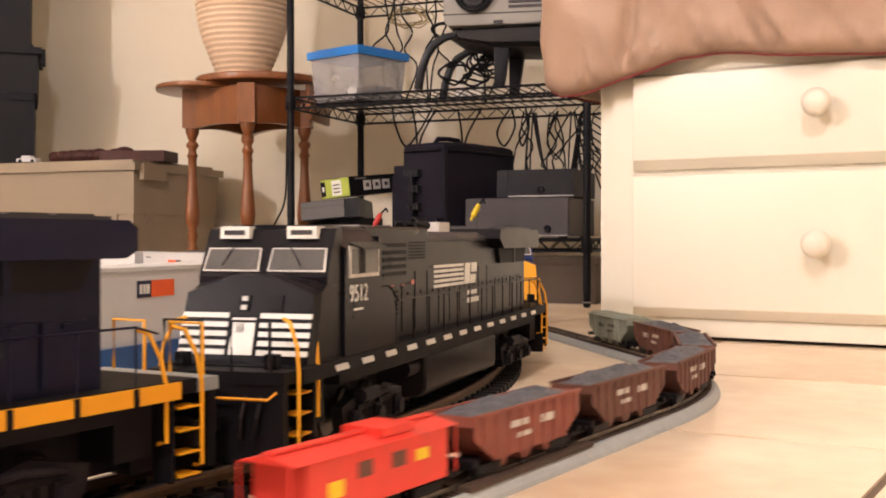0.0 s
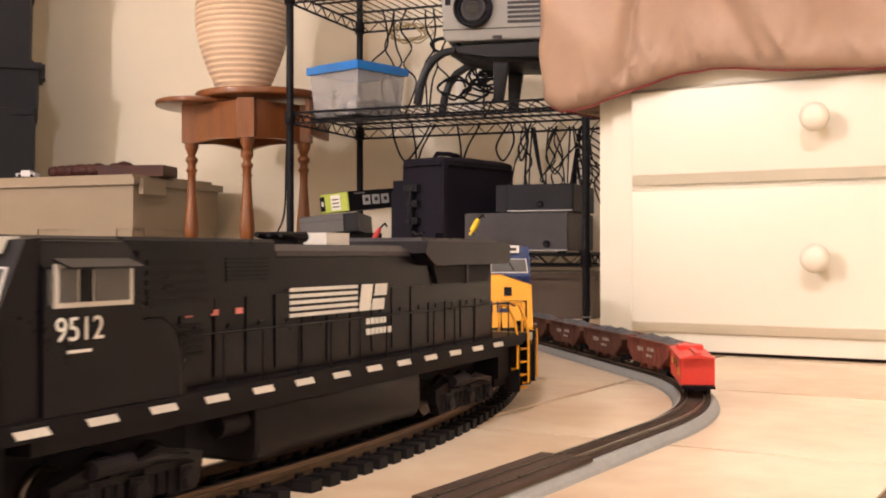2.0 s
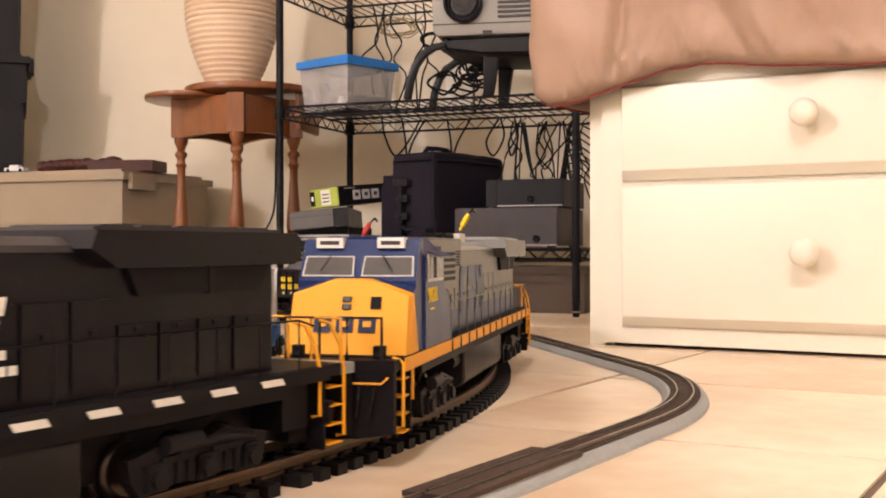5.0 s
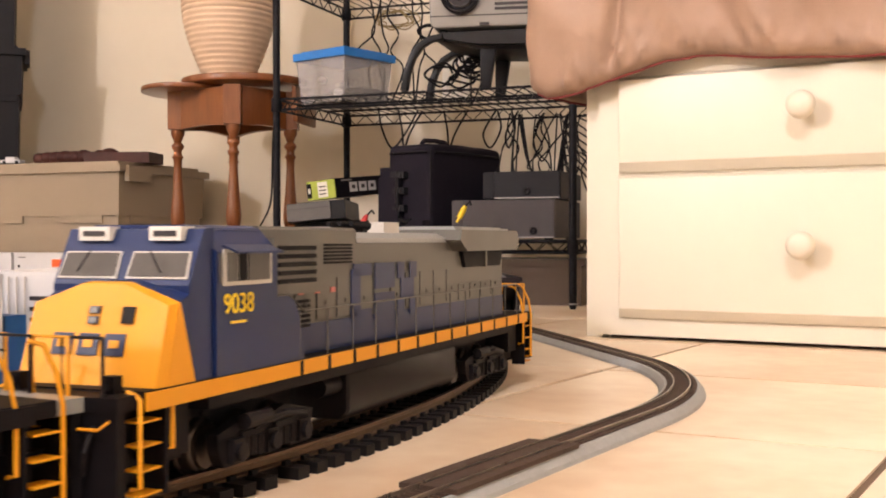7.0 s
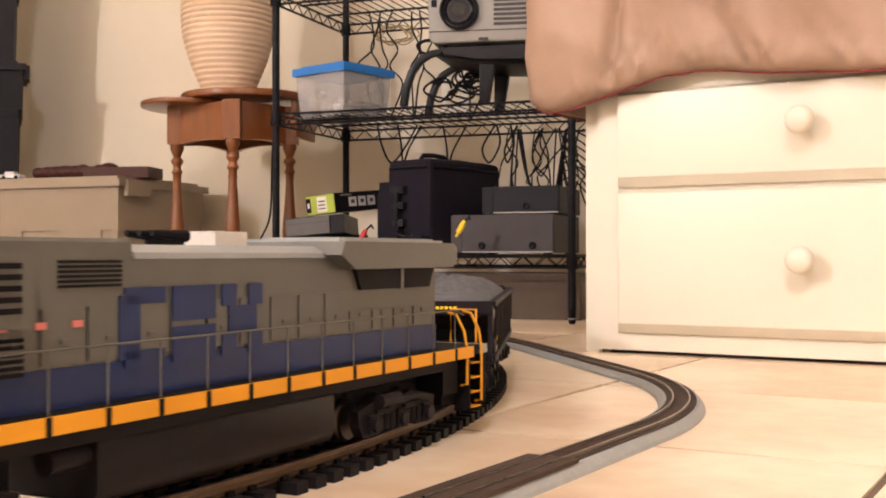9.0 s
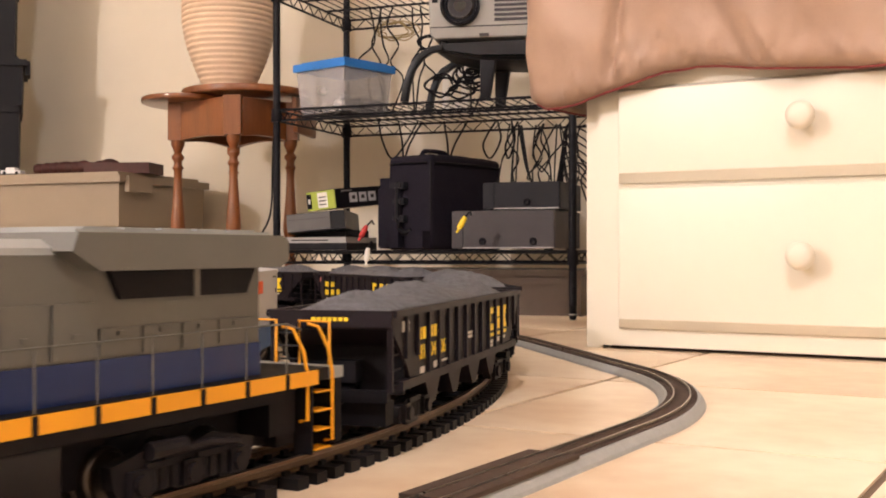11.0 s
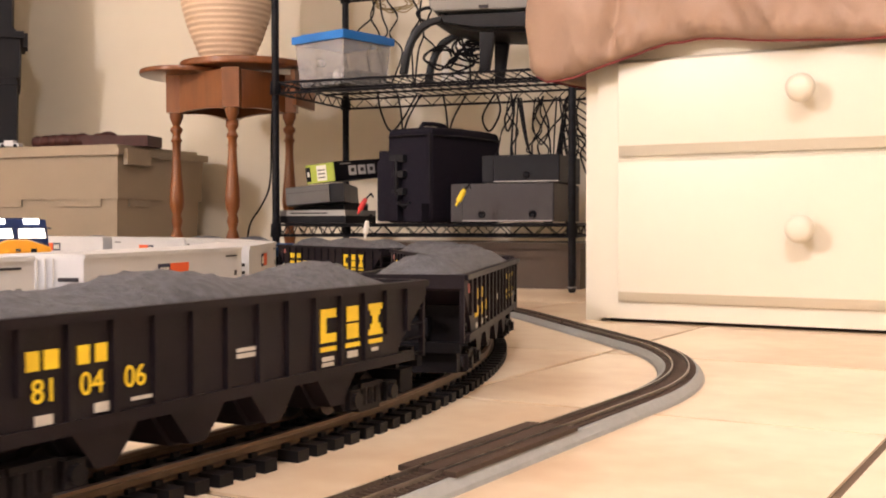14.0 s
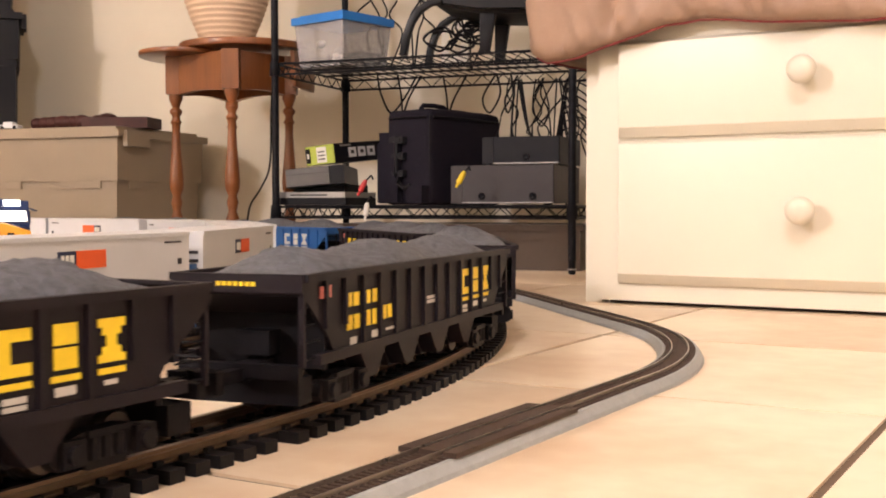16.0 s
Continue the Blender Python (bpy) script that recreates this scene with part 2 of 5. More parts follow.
def on(where, q, half, z, flip):
    """The pose of a car at q with its trucks half metres from its middle. flip: it travels towards smaller q."""
    a, b = where(q - half)[0], where(q + half)[0]
    m, u = (a + b) / 2, (b - a)
    yaw = math.degrees(math.atan2(u.y, u.x)) + (180 if flip else 0)
    return pose(m.x, m.y, z, 0, 0, yaw)


def main_q(t):
    u = (t - 8) / 8
    return -0.97393 * u - 0.02111 * u ** 2 - 0.00468 * u ** 3 - 0.00730 * u ** 4


# ---- the room ----
GRID = radians(-30.35)
TILE = 0.380
U = Vector((math.cos(GRID), math.sin(GRID)))
Vv = Vector((-math.sin(GRID), math.cos(GRID)))
U0, V0 = -0.506, 0.864
WALL_AT, WALL_DIR = Vector((-0.243, 3.30)), Vector((0.937, -0.351)).normalized()
WALL_ANG = math.degrees(math.atan2(WALL_DIR.y, WALL_DIR.x))


def room():
    bm = B()
    box(bm, -7, 5, -6, 7, -0.06, -0.002)
    floor = tagged(part("floor", bm, M["grout"]), "floor of cream ceramic tiles with brown grout", "floor", kind="structure")
    wm = pose(WALL_AT.x, WALL_AT.y, 0, 0, 0, WALL_ANG)
    for name, dims in (("wall_north", (-4.6, 3.2, 0, 0.12, -0.002, 2.5)), ("wall_south", (-4.6, 3.2, -6.2, -6.08, -0.002, 2.5)),
                       ("wall_west", (-4.72, -4.6, -6.2, 0.12, -0.002, 2.5)), ("wall_east", (3.2, 3.32, -6.2, 0.12, -0.002, 2.5))):
        bm = B()
        box(bm, *dims)
        tagged(part(name, bm, M["wall"], m=wm), "plain cream painted wall", "wall", kind="structure")
    bm = B()
    box(bm, -4.72, 3.32, -6.2, 0.12, 2.5, 2.6)
    tagged(part("ceiling", bm, M["ceiling"], m=wm), "plain white ceiling", "ceiling", kind="structure")
    bm = B()
    box(bm, -4.6, 3.2, -0.014, -0.001, 0, 0.09)
    soften(bm, 0.004)
    tagged(part("baseboard", bm, M["white"], m=wm), "cream painted baseboard along the wall", "baseboard", kind="structure")
    for at in (LAMP_A, LAMP_B):
        lamp = thing("ceiling_lamp", "round glowing glass ceiling lamp with a white rim", "lamp", pose(at[0], at[1], 2.499))
        bm = B()
        lathe(bm, [(0.20, 0), (0.20, -0.03), (0.165, -0.035), (0.165, -0.01)], 32)
        part("rim", bm, M["white"], lamp, smooth=40)
        bm = B()
        lathe(bm, [(0.16, -0.012), (0.16, -0.03), (0.12, -0.06), (0.03, -0.075)], 32)
        part("glass_bowl", bm, M["lampglass"], lamp, smooth=40).visible_shadow = False
    return floor


FLOOR = room()


def tiles():
    bm = B()
    g = 0.0034
    box(bm, g, TILE - g, g, TILE - g, -0.008, 0)
    soften(bm, 0.0022, 1)
    me = bpy.data.meshes.new("tile")
    bm.to_mesh(me)
    bm.free()
    me.materials.append(M["tile"])
    rng = random.Random(4)
    for i in range(-16, 14):
        for j in range(-18, 14):
            p = U * (U0 + i * TILE) + Vv * (V0 + j * TILE)
            mid = p + (U + Vv) * TILE / 2
            off = mid - WALL_AT
            along, deep = off.dot(WALL_DIR), -WALL_DIR.y * off.x + WALL_DIR.x * off.y
            if not (-4.55 < along < 3.15 and -6.05 < deep < 0.25):
                continue
            ob = new("tile", me)
            ob.parent = FLOOR
            ob.matrix_basis = pose(p.x, p.y, 0, rng.uniform(-.03, .03), rng.uniform(-.03, .03), math.degrees(GRID))


def spot(px, d):
    """A place on the floor plan at d metres ahead, on the line of sight px steps right of the middle."""
    return px / 1972 * d, d


# ---- bed with drawers ----
BED = pose(0.246, 1.767, 0, 0, 0, -31.5)


def drawer(parent_m, x0, x1, z0, z1, knob_x, knob_z):
    ob = thing("drawer", "cream painted wooden drawer with a round knob", "drawer", parent_m, "bed drawers")
    bm = B()
    d, c = 0.020, 0.015
    back = [(x0, z0), (x1, z0), (x1, z1), (x0, z1)]
    front = [(x0 + 0.006, z0 + c), (x1 - 0.006, z0 + c), (x1 - 0.006, z1 - 0.006), (x0 + 0.006, z1 - 0.006)]
    lo = [bm.verts.new((x, -0.001, z)) for x, z in back]
    mid = [bm.verts.new((x, -0.006, z)) for x, z in back]
    hi = [bm.verts.new((x, -d, z)) for x, z in front]
    bm.faces.new(lo)
    bm.faces.new(hi[::-1])
    for a, b in ((lo, mid), (mid, hi)):
        for i in range(4):
            bm.faces.new((a[i], b[i], b[(i + 1) % 4], a[(i + 1) % 4]))
    bmesh.ops.recalc_face_normals(bm, faces=bm.faces)
    soften(bm, 0.0015, 2)
    part("front_panel", bm, M["white"], ob, smooth=35)
    bm = B()
    lathe(bm, [(0.011, 0), (0.010, -0.010), (0.012, -0.016), (0.017, -0.021), (0.0205, -0.029), (0.019, -0.037),
               (0.014, -0.042), (0.004, -0.0435)], 28, (knob_x, -d + 0.0005, knob_z), "y")
    part("knob", bm, M["white"], ob, smooth=60)
    return ob


def bed():
    ob = thing("storage_bed", "cream painted storage bed base with drawers", "bed", BED)
    bm = B()
    box(bm, 0, 1.9, 0, 0.022, 0.006, 0.47)
    soften(bm, 0.002)
    part("front_frame", bm, M["white"], ob, smooth=35)
    bm = B()
    box(bm, -0.028, 0.0, 0.016, 0.040, 0.0, 0.47)
    box(bm, -0.020, 1.9, 0.040, 0.95, 0.03, 0.47)
    part("side_panel", bm, M["white"], ob)
    # dark brown strip puts the shade of the floor gap into colour
    boxpart("kick_shade_strip", (0.01, 1.88, 0.026, 0.038, 0, 0.028), M["kick"], ob)
    drawer(BED, 0.036, 0.63, 0.2595, 0.407, 0.325, 0.344)
    drawer(BED, 0.036, 0.63, 0.034, 0.2545, 0.325, 0.147)
    drawer(BED, 0.68, 1.28, 0.2595, 0.407, 0.98, 0.344)
    drawer(BED, 0.68, 1.28, 0.034, 0.2545, 0.98, 0.147)


bed()


def comforter():
    xs = [-0.135, -0.105, -0.076, -0.02, 0.03, 0.085, 0.125, 0.17, 0.26, 0.40, 0.60, 0.9, 1.3, 1.9]
    hz = [0.402, 0.388, 0.381, 0.386, 0.396, 0.410, 0.425, 0.428, 0.417, 0.404, 0.41, 0.40, 0.42, 0.41]

    def hem(x):
        return float(np.interp(x, xs, hz)) + 0.002 * math.sin(37 * x)

    bm = B()
    nx, nz = 300, 60
    grid = []
    for i in range(nx + 1):
        # along the front; the first stretch wraps back round the corner
        col = []
        s = -0.42 + i / nx * 2.3
        for j in range(nz + 1):
            v = j / nz
            up = min(1, v / 0.72)
            lean = 0.055 * up ** 0.8
            r = 0.035
            if s < -0.076 - r * 1.57:
                k = -0.076 - r * 1.57 - s
                x, y, b, out = -0.076 - r, -0.050 + r + k, hem(-0.111), (-1, 0)
            elif s < -0.076:
                a = (-0.076 - s) / r
                x, y, b = -0.076 - r * math.sin(a), -0.050 + r * (1 - math.cos(a)), hem(-0.076 - r * math.sin(a))
                out = (-math.sin(a), -math.cos(a))
            else:
                x, y, b, out = s, -0.050, hem(s), (0, -1)
            x += lean * max(0, min(1, 1 - (s + 0.09) / 0.3))
            z = b + (0.70 - b) * up
            if v > 0.72:
                over = (v - 0.72) / 0.28
                y += 0.30 * over ** 1.4 * abs(out[1])
                x -= 0.20 * over ** 1.4 * min(0, out[0])
                z += 0.05 * math.sin(over * 1.57)
            h = z - b
            puff = 0.024 * math.sin(min(1, h / 0.16) * 1.57)
            w = noise.noise(Vector((s * 7, h * 5, 0.3))) * 0.022 + noise.noise(Vector((s * 15 + h * 9, h * 11, 4.0))) * 0.009
            # gathers that fan up from the stitched hem
            g = 1 - abs(noise.noise(Vector((s * 30 + 14 * h, h * 7, 9.0)))) * 2.2
            g2 = 1 - abs(noise.noise(Vector((s * 58 - 20 * h, h * 10, 2.0)))) * 2.2
            fade = math.exp(-h / 0.045) * (1 - 0.85 * math.exp(-h / 0.012)) * (0.45 if s < -0.04 else 1)
            crease = math.exp(-((s - 0.035 - 0.10 * h) / 0.012) ** 2) * min(1, h / 0.05)
            d = puff + w + (max(0, g) ** 2 * 0.021 + max(0, g2) ** 2 * 0.010) * fade - 0.012 * math.exp(-h / 0.008) - 0.016 * crease
            col.append(bm.verts.new((x + out[0] * d, y + out[1] * d, z)))
        grid.append(col)
    for i in range(nx):
        for j in range(nz):
            bm.faces.new((grid[i][j], grid[i + 1][j], grid[i + 1][j + 1], grid[i][j + 1]))
    rim = [v.co.copy() for v in (c[0] for c in grid)]
    bmesh.ops.recalc_face_normals(bm, faces=bm.faces)
    ob = tagged(new("comforter"), "pink-tan cotton comforter with maroon piping hanging over the bed", "comforter")
    ob.matrix_basis = BED
    cover = part("cover", bm, M["bed"], ob, smooth=70)
    thick = cover.modifiers.new("thickness", "SOLIDIFY")
    thick.thickness, thick.offset = 0.010, -1
    bm = B()
    tube(bm, rim, 0.0019, 6)
    part("piping", bm, M["piping"], ob, "maroon corded hem", 60)


comforter()

# ---- wire shelf ----
SHELF_FL, SHELF_FR = Vector((-0.412, 2.75)), Vector((0.288, 2.488))
SHELF_ANG = math.degrees(math.atan2(SHELF_FR.y - SHELF_FL.y, SHELF_FR.x - SHELF_FL.x))
SHELF_W, SHELF_D = (SHELF_FR - SHELF_FL).length, 0.40
SHELF = pose(SHELF_FL.x, SHELF_FL.y, 0, 0, 0, SHELF_ANG)
Z1, Z2, Z3 = 0.152, 0.502, 0.80


def shelf():
    ob = thing("wire_shelf", "black wire shelving unit with round posts", "shelf", SHELF)
    for x in (0, SHELF_W):
        for y in (0, SHELF_D):
            bm = B()
            prof = [(0.006, 0.0), (0.0085, 0.004), (0.0085, 0.03), (0.0095, 0.031), (0.0095, 0.034)]
            z = 0.034
            while z < 1.5:
                prof += [(0.0091, z), (0.0091, z + 0.022), (0.0088, z + 0.0228), (0.0088, z + 0.0238)]
                z += 0.025
            lathe(bm, prof, 14, (x, y, 0))
            part("post", bm, M["wire"], ob, smooth=50)
            bm = B()
            lathe(bm, [(0.0098, 0.0105), (0.0098, 0.0135)], 14, (x, y, 0))
            part("foot_ring", bm, M["silver"], ob, "bright foot ring", 50)
    for z in (Z1, Z2, Z3, 1.15):
        w, d = SHELF_W, SHELF_D

        def wire(pts, r, name, seg=6):
            bm = B()
            tube(bm, pts, r, seg)
            part(name, bm, M["wire"], ob)

        for dz in (0, -0.026):
            for y in (0, d):
                wire([(0, y, z + dz), (w, y, z + dz)], 0.003, "edge_wire")
            for x in (0, w):
                wire([(x, 0, z + dz), (x, d, z + dz)], 0.003, "edge_wire")
        for y in (0, d):
            wire([(w * k / 26, y, z - (0.026 if k % 2 else 0)) for k in range(27)], 0.0018, "truss_wire", 5)
        for x in (0, w):
            wire([(x, d * k / 14, z - (0.026 if k % 2 else 0)) for k in range(15)], 0.0018, "truss_wire", 5)
        for k in range(1, 29):
            wire([(k * w / 29, 0, z + 0.003), (k * w / 29, d, z + 0.003)], 0.0014, "deck_wire", 5)
        for y in (d * 0.33, d * 0.66):
            wire([(0, y, z - 0.002), (w, y, z - 0.002)], 0.003, "brace_wire")
        for x in (0, w):
            for y in (0, d):
                bm = B()
                lathe(bm, [(0.0125, -0.030), (0.0140, -0.028), (0.0125, 0.004)], 14, (x, y, z))
                part("collar", bm, M["wire"], ob, smooth=50)


shelf()


def on_shelf(px, d, z, turn=0.0):
    x, y = spot(px, d)
    return pose(x, y, z, 0, 0, SHELF_ANG + turn)


T1, T2 = Z1 + 0.0045, Z2 + 0.0045


def clear_bin():
    ob = thing("storage_box", "clear plastic storage box with a blue lid on the wire shelf", "storage box", pose(-0.258, 2.900, T2, 0, 0, 50))
    lo, hi, h = 0.078, 0.088, 0.116
    bm = B()
    box(bm, -lo, lo, -lo, lo, 0, 0.003)
    part("tub_floor", bm, M["clear"], ob)
    for k in range(4):
        bm = B()
        prism(bm, [(-lo, 0.001), (lo, 0.001), (hi, h), (-hi, h)], 0, 0.0022)
        # lean each wall outwards with the tub's taper
        for v in bm.verts:
            v.co.y -= lo + (hi - lo) * v.co.z / h
        part("tub_wall", bm, M["clear"], ob, m=pose(0, 0, 0, 0, 0, 90 * k))
    bm = B()
    box(bm, -0.094, 0.094, -0.094, 0.094, h - 0.006, h + 0.013)
    soften(bm, 0.006, 3)
    part("lid", bm, M["bluelid"], ob, "bright blue snap lid", 40)
    bm = B()
    box(bm, -0.078, 0.078, -0.078, 0.078, h + 0.0125, h + 0.019)
    soften(bm, 0.004, 2)
    part("lid_panel", bm, M["bluelid"], ob, smooth=40)
    for x, y, z, r, k in ((-0.052, -0.030, 0.026, 0.012, "paper"), (-0.060, 0.020, 0.060, 0.012, "paper"), (0.010, -0.045, 0.020, 0.018, "gunmetal"),
                          (0.040, -0.010, 0.022, 0.020, "black"), (-0.010, 0.030, 0.024, 0.022, "gunmetal"), (0.045, -0.055, 0.016, 0.014, "silver"),
                          (-0.030, 0.0, 0.014, 0.013, "cwhite"), (0.020, 0.030, 0.050, 0.016, "silver")):
        bm = B()
        lathe(bm, [(r * 0.5, -r * 0.8), (r, -r * 0.3), (r, r * 0.3), (r * 0.4, r * 0.8)], 14, (x, y, z))
        part("spool", bm, M[k], ob, "small part inside the box", 50)
    bm = B()
    box(bm, -0.01, 0.068, -0.070, 0.050, 0.003, 0.040)
    soften(bm, 0.010, 2)
    part("dark_contents", bm, M["riser"], ob, "dark bundle inside the box", 50)


clear_bin()


def carry_case():
    # its near upright edge points into the room: narrow buckled end on one side, long panel on the other
    ob = thing("carry_case", "black padded nylon carrying case with buckle straps", "case", pose(-0.030, 2.655, T1, 0, 0, 52))
    X, Y, H = 0.300, 0.142, 0.230
    bm = B()
    box(bm, 0, X, 0, Y, 0, H)
    for v in bm.verts:
        if v.co.z > 0.1:
            v.co.x += 0.004 if v.co.x < 0.1 else -0.006
            v.co.y += 0.004 if v.co.y < 0.1 else -0.004
    bmesh.ops.subdivide_edges(bm, edges=bm.edges[:], cuts=5, use_grid_fill=True)
    for v in bm.verts:
        u, w, z = v.co.x / X * 2 - 1, v.co.y / Y * 2 - 1, v.co.z / H * 2 - 1
        bulge = 0.006
        if abs(abs(w) - 1) < 0.12:
            v.co.y += math.copysign(bulge, w) * (1 - u * u) * (1 - z * z)
        if abs(abs(u) - 1) < 0.12:
            v.co.x += math.copysign(bulge, u) * (1 - w * w) * (1 - z * z)
        if z > 0.9:
            v.co.z += (0.007 * (1 - u * u) * (1 - w * w) + 0.003 * noise.noise(v.co * 18))
    soften(bm, 0.014, 3)
    part("body", bm, M["fabric"], ob, smooth=60)

    def cord(name, pts, r, key="black", label=""):
        bm = B()
        tube(bm, pts, r, 8)
        part(name, bm, M[key], ob, label, 60)

    # corded seams along the upright edge and round the lid
    cord("seam_cord", [(0.007, 0.007, 0.012), (0.006, 0.006, H * 0.5), (0.008, 0.008, H - 0.014)], 0.003)
    cord("seam_cord", [(0.012, -0.001, H - 0.020), (X * 0.5, -0.006, H - 0.018), (X - 0.014, 0.002, H - 0.020)], 0.0024)
    cord("seam_cord", [(-0.001, 0.012, H - 0.020), (-0.006, Y * 0.5, H - 0.019), (0.001, Y - 0.012, H - 0.020)], 0.0024)
    # pocket on the far end
    bm = B()
    box(bm, 0.012, 0.19, Y - 0.006, Y + 0.030, 0.004, 0.178)
    soften(bm, 0.014, 3)
    part("side_pocket", bm, M["fabric"], ob, "padded side pocket", 50)
    bm = B()
    box(bm, -0.020, 0.004, 0.086, 0.150, 0.006, 0.150)
    soften(bm, 0.009, 3)
    part("end_pocket", bm, M["fabric"], ob, "padded end pocket", 50)
    for z in (0.068, 0.110, 0.148):
        bm = B()
        box(bm, -0.019, -0.003, 0.070, 0.112, z, z + 0.016)
        soften(bm, 0.004, 2)
        box(bm, -0.021, -0.017, 0.078, 0.104, z + 0.003, z + 0.013)
        part("buckle", bm, M["riser"], ob, "black plastic buckle", 50)
    cord("strap", [(-0.014, 0.092, 0.165), (-0.017, 0.091, 0.120), (-0.018, 0.090, 0.075), (-0.022, 0.080, 0.050), (-0.024, 0.062, 0.040), (-0.020, 0.046, 0.046)], 0.0065, "black", "hanging webbing strap")
    bm = B()
    box(bm, -0.026, 0.004, 0.006, 0.052, 0.004, 0.046)
    soften(bm, 0.011, 3)
    part("shoulder_strap", bm, M["fabric"], ob, "gathered shoulder strap", 50)
    cord("handle", [(0.02, 0.045, H), (0.03, 0.045, H + 0.010), (0.07, 0.045, H + 0.012), (0.11, 0.045, H + 0.010), (0.12, 0.045, H)], 0.006, "fabric")


carry_case()


def deck(px, d, z, w, dep, h, m, label, turn=0, knobs=2):
    ob = thing("video_deck", label, "deck", on_shelf(px, d, z, turn))
    boxpart("case", (-w / 2, w / 2, 0, dep, 0.003, h), M[m], ob, 0.003)
    boxpart("face_plate", (-w / 2 + 0.030, w / 2 - 0.002, -0.004, 0.001, 0.006, h - 0.002), M[m], ob, 0.0015)
    boxpart("face_end", (-w / 2 + 0.002, -w / 2 + 0.0285, -0.003, 0.001, 0.006, h - 0.002), M[m], ob, 0.0015)
    boxpart("top_plate", (-w / 2 + 0.004, w / 2 - 0.004, 0.004, dep - 0.004, h - 0.0005, h + 0.0015), M[m], ob, 0.0005)
    for x in (-w / 2 + 0.02, w / 2 - 0.02):
        for y in (0.02, dep - 0.02):
            bm = B()
            lathe(bm, [(0.011, 0), (0.011, 0.004)], 14, (x, y, 0))
            part("foot", bm, M["black"], ob)
    for x in ((-w * 0.19, w * 0.30) if knobs == 2 else (w * 0.08,)):
        bm = B()
        lathe(bm, [(0.0085, -0.004), (0.0085, -0.0075), (0.0065, -0.009), (0.005, -0.0075)], 16, (x, 0, 0.020), "y")
        part("button", bm, M["black"], ob, "black round button", 50)
    boxpart("trim_strip", (-w / 2 + 0.030, w / 2 - 0.002, -0.006, -0.003, 0.0035, 0.0065), M["silver"], ob)
    return ob


deck(104, 2.60, T1, 0.252, 0.24, 0.091, "gunmetal", "dark grey metal video deck on the lower shelf")
deck(137, 2.625, T1 + 0.0930, 0.19, 0.20, 0.066, "deckblack", "smaller black deck stacked on another", 0, 1)


def small_shelf_things():
    # a stack at the end of the shelf, its corner turned into the room
    m = on_shelf(-210, 2.82, T1)
    ob = thing("disc_drive", "slim silver disc drive with a dark base", "disc drive", m)
    boxpart("base", (-0.085, 0.098, -0.080, 0.10, 0, 0.018), M["black"], ob, 0.003)
    boxpart("top_case", (-0.085, 0.098, -0.084, 0.10, 0.018, 0.032), M["silver"], ob, 0.004)
    boxpart("slot", (-0.05, 0.05, -0.0855, -0.083, 0.023, 0.026), M["black"], ob)
    boxpart("spacer", (-0.06, 0.080, -0.050, 0.09, 0.032, 0.050), M["black"], ob, 0.003, "black plastic case on the drive")
    ob = thing("adapter_box", "tilted grey plastic equipment box", "box", m @ pose(0.098, -0.085, 0.0535, -3, -5, 12))
    boxpart("case", (-0.145, 0.0, 0.0, 0.15, 0, 0.046), M["riser"], ob, 0.003)
    boxpart("face_plate", (-0.145, -0.036, -0.004, 0.001, 0.002, 0.044), M["case_grey"], ob, 0.002, "grey face plate")
    boxpart("seam", (-0.144, -0.037, -0.0048, -0.0035, 0.030, 0.0312), M["gunmetal"], ob)
    # carton: lime end panel on one side of its near corner, black printed side on the other
    ob = thing("carton", "black carton with a lime green end and white label", "carton", m @ pose(0.066, -0.066, 0.1030, -4, -5, 74))
    boxpart("sleeve", (0.0, 0.185, 0.0, 0.098, 0, 0.048), M["black"], ob, 0.002)
    boxpart("green_end", (-0.0025, 0.001, 0.002, 0.096, 0.001, 0.047), M["green"], ob, 0.0008, "lime green end panel")
    boxpart("label", (-0.0036, -0.0025, 0.026, 0.058, 0.005, 0.043), M["paper"], ob, 0, "white paper label")
    boxpart("black_spot", (-0.0036, -0.0025, 0.080, 0.095, 0.006, 0.042), M["black"], ob)
    boxpart("bright_spot", (-0.0042, -0.0036, 0.083, 0.090, 0.018, 0.030), M["paper"], ob)
    for k in range(3):
        boxpart("label_line", (-0.0042, -0.0036, 0.031, 0.053, 0.012 + k * 0.009, 0.0150 + k * 0.009), M["gunmetal"], ob)
        boxpart("picture", (0.050 + k * 0.036, 0.078 + k * 0.036, -0.0012, 0.0, 0.012, 0.036), M["cwhite"], ob)
        boxpart("picture_mark", (0.058 + k * 0.036, 0.070 + k * 0.036, -0.0018, -0.0012, 0.020, 0.029), M["gunmetal"], ob)
    boxpart("title_bar", (0.020, 0.060, -0.0012, 0.0, 0.040, 0.044), M["silver"], ob)
    for px, d, z, key, lab in ((31, 2.53, 0.215, "yellowplug", "yellow audio plug hanging from a cable"), (-143, 2.66, 0.198, "redplug", "red audio plug lying on the shelf"),
                               (-136, 2.62, 0.142, "paper", "white audio plug hanging below the shelf")):
        x, y = spot(px, d)
        ob = thing("cable_plug", lab, "plug", pose(x, y, z, 0, 28 if key != "paper" else 8, 0))
        bm = B()
        lathe(bm, [(0.003, -0.022), (0.003, -0.012), (0.0065, -0.010), (0.0065, 0.010), (0.004, 0.020)], 12)
        part("sleeve", bm, M[key], ob, smooth=50)
        bm = B()
        tube(bm, [(0, 0, 0.018), (0.004, 0.02, 0.035), (0.01, 0.05, 0.03)], 0.0022)
        part("lead", bm, M["black"], ob)


small_shelf_things()


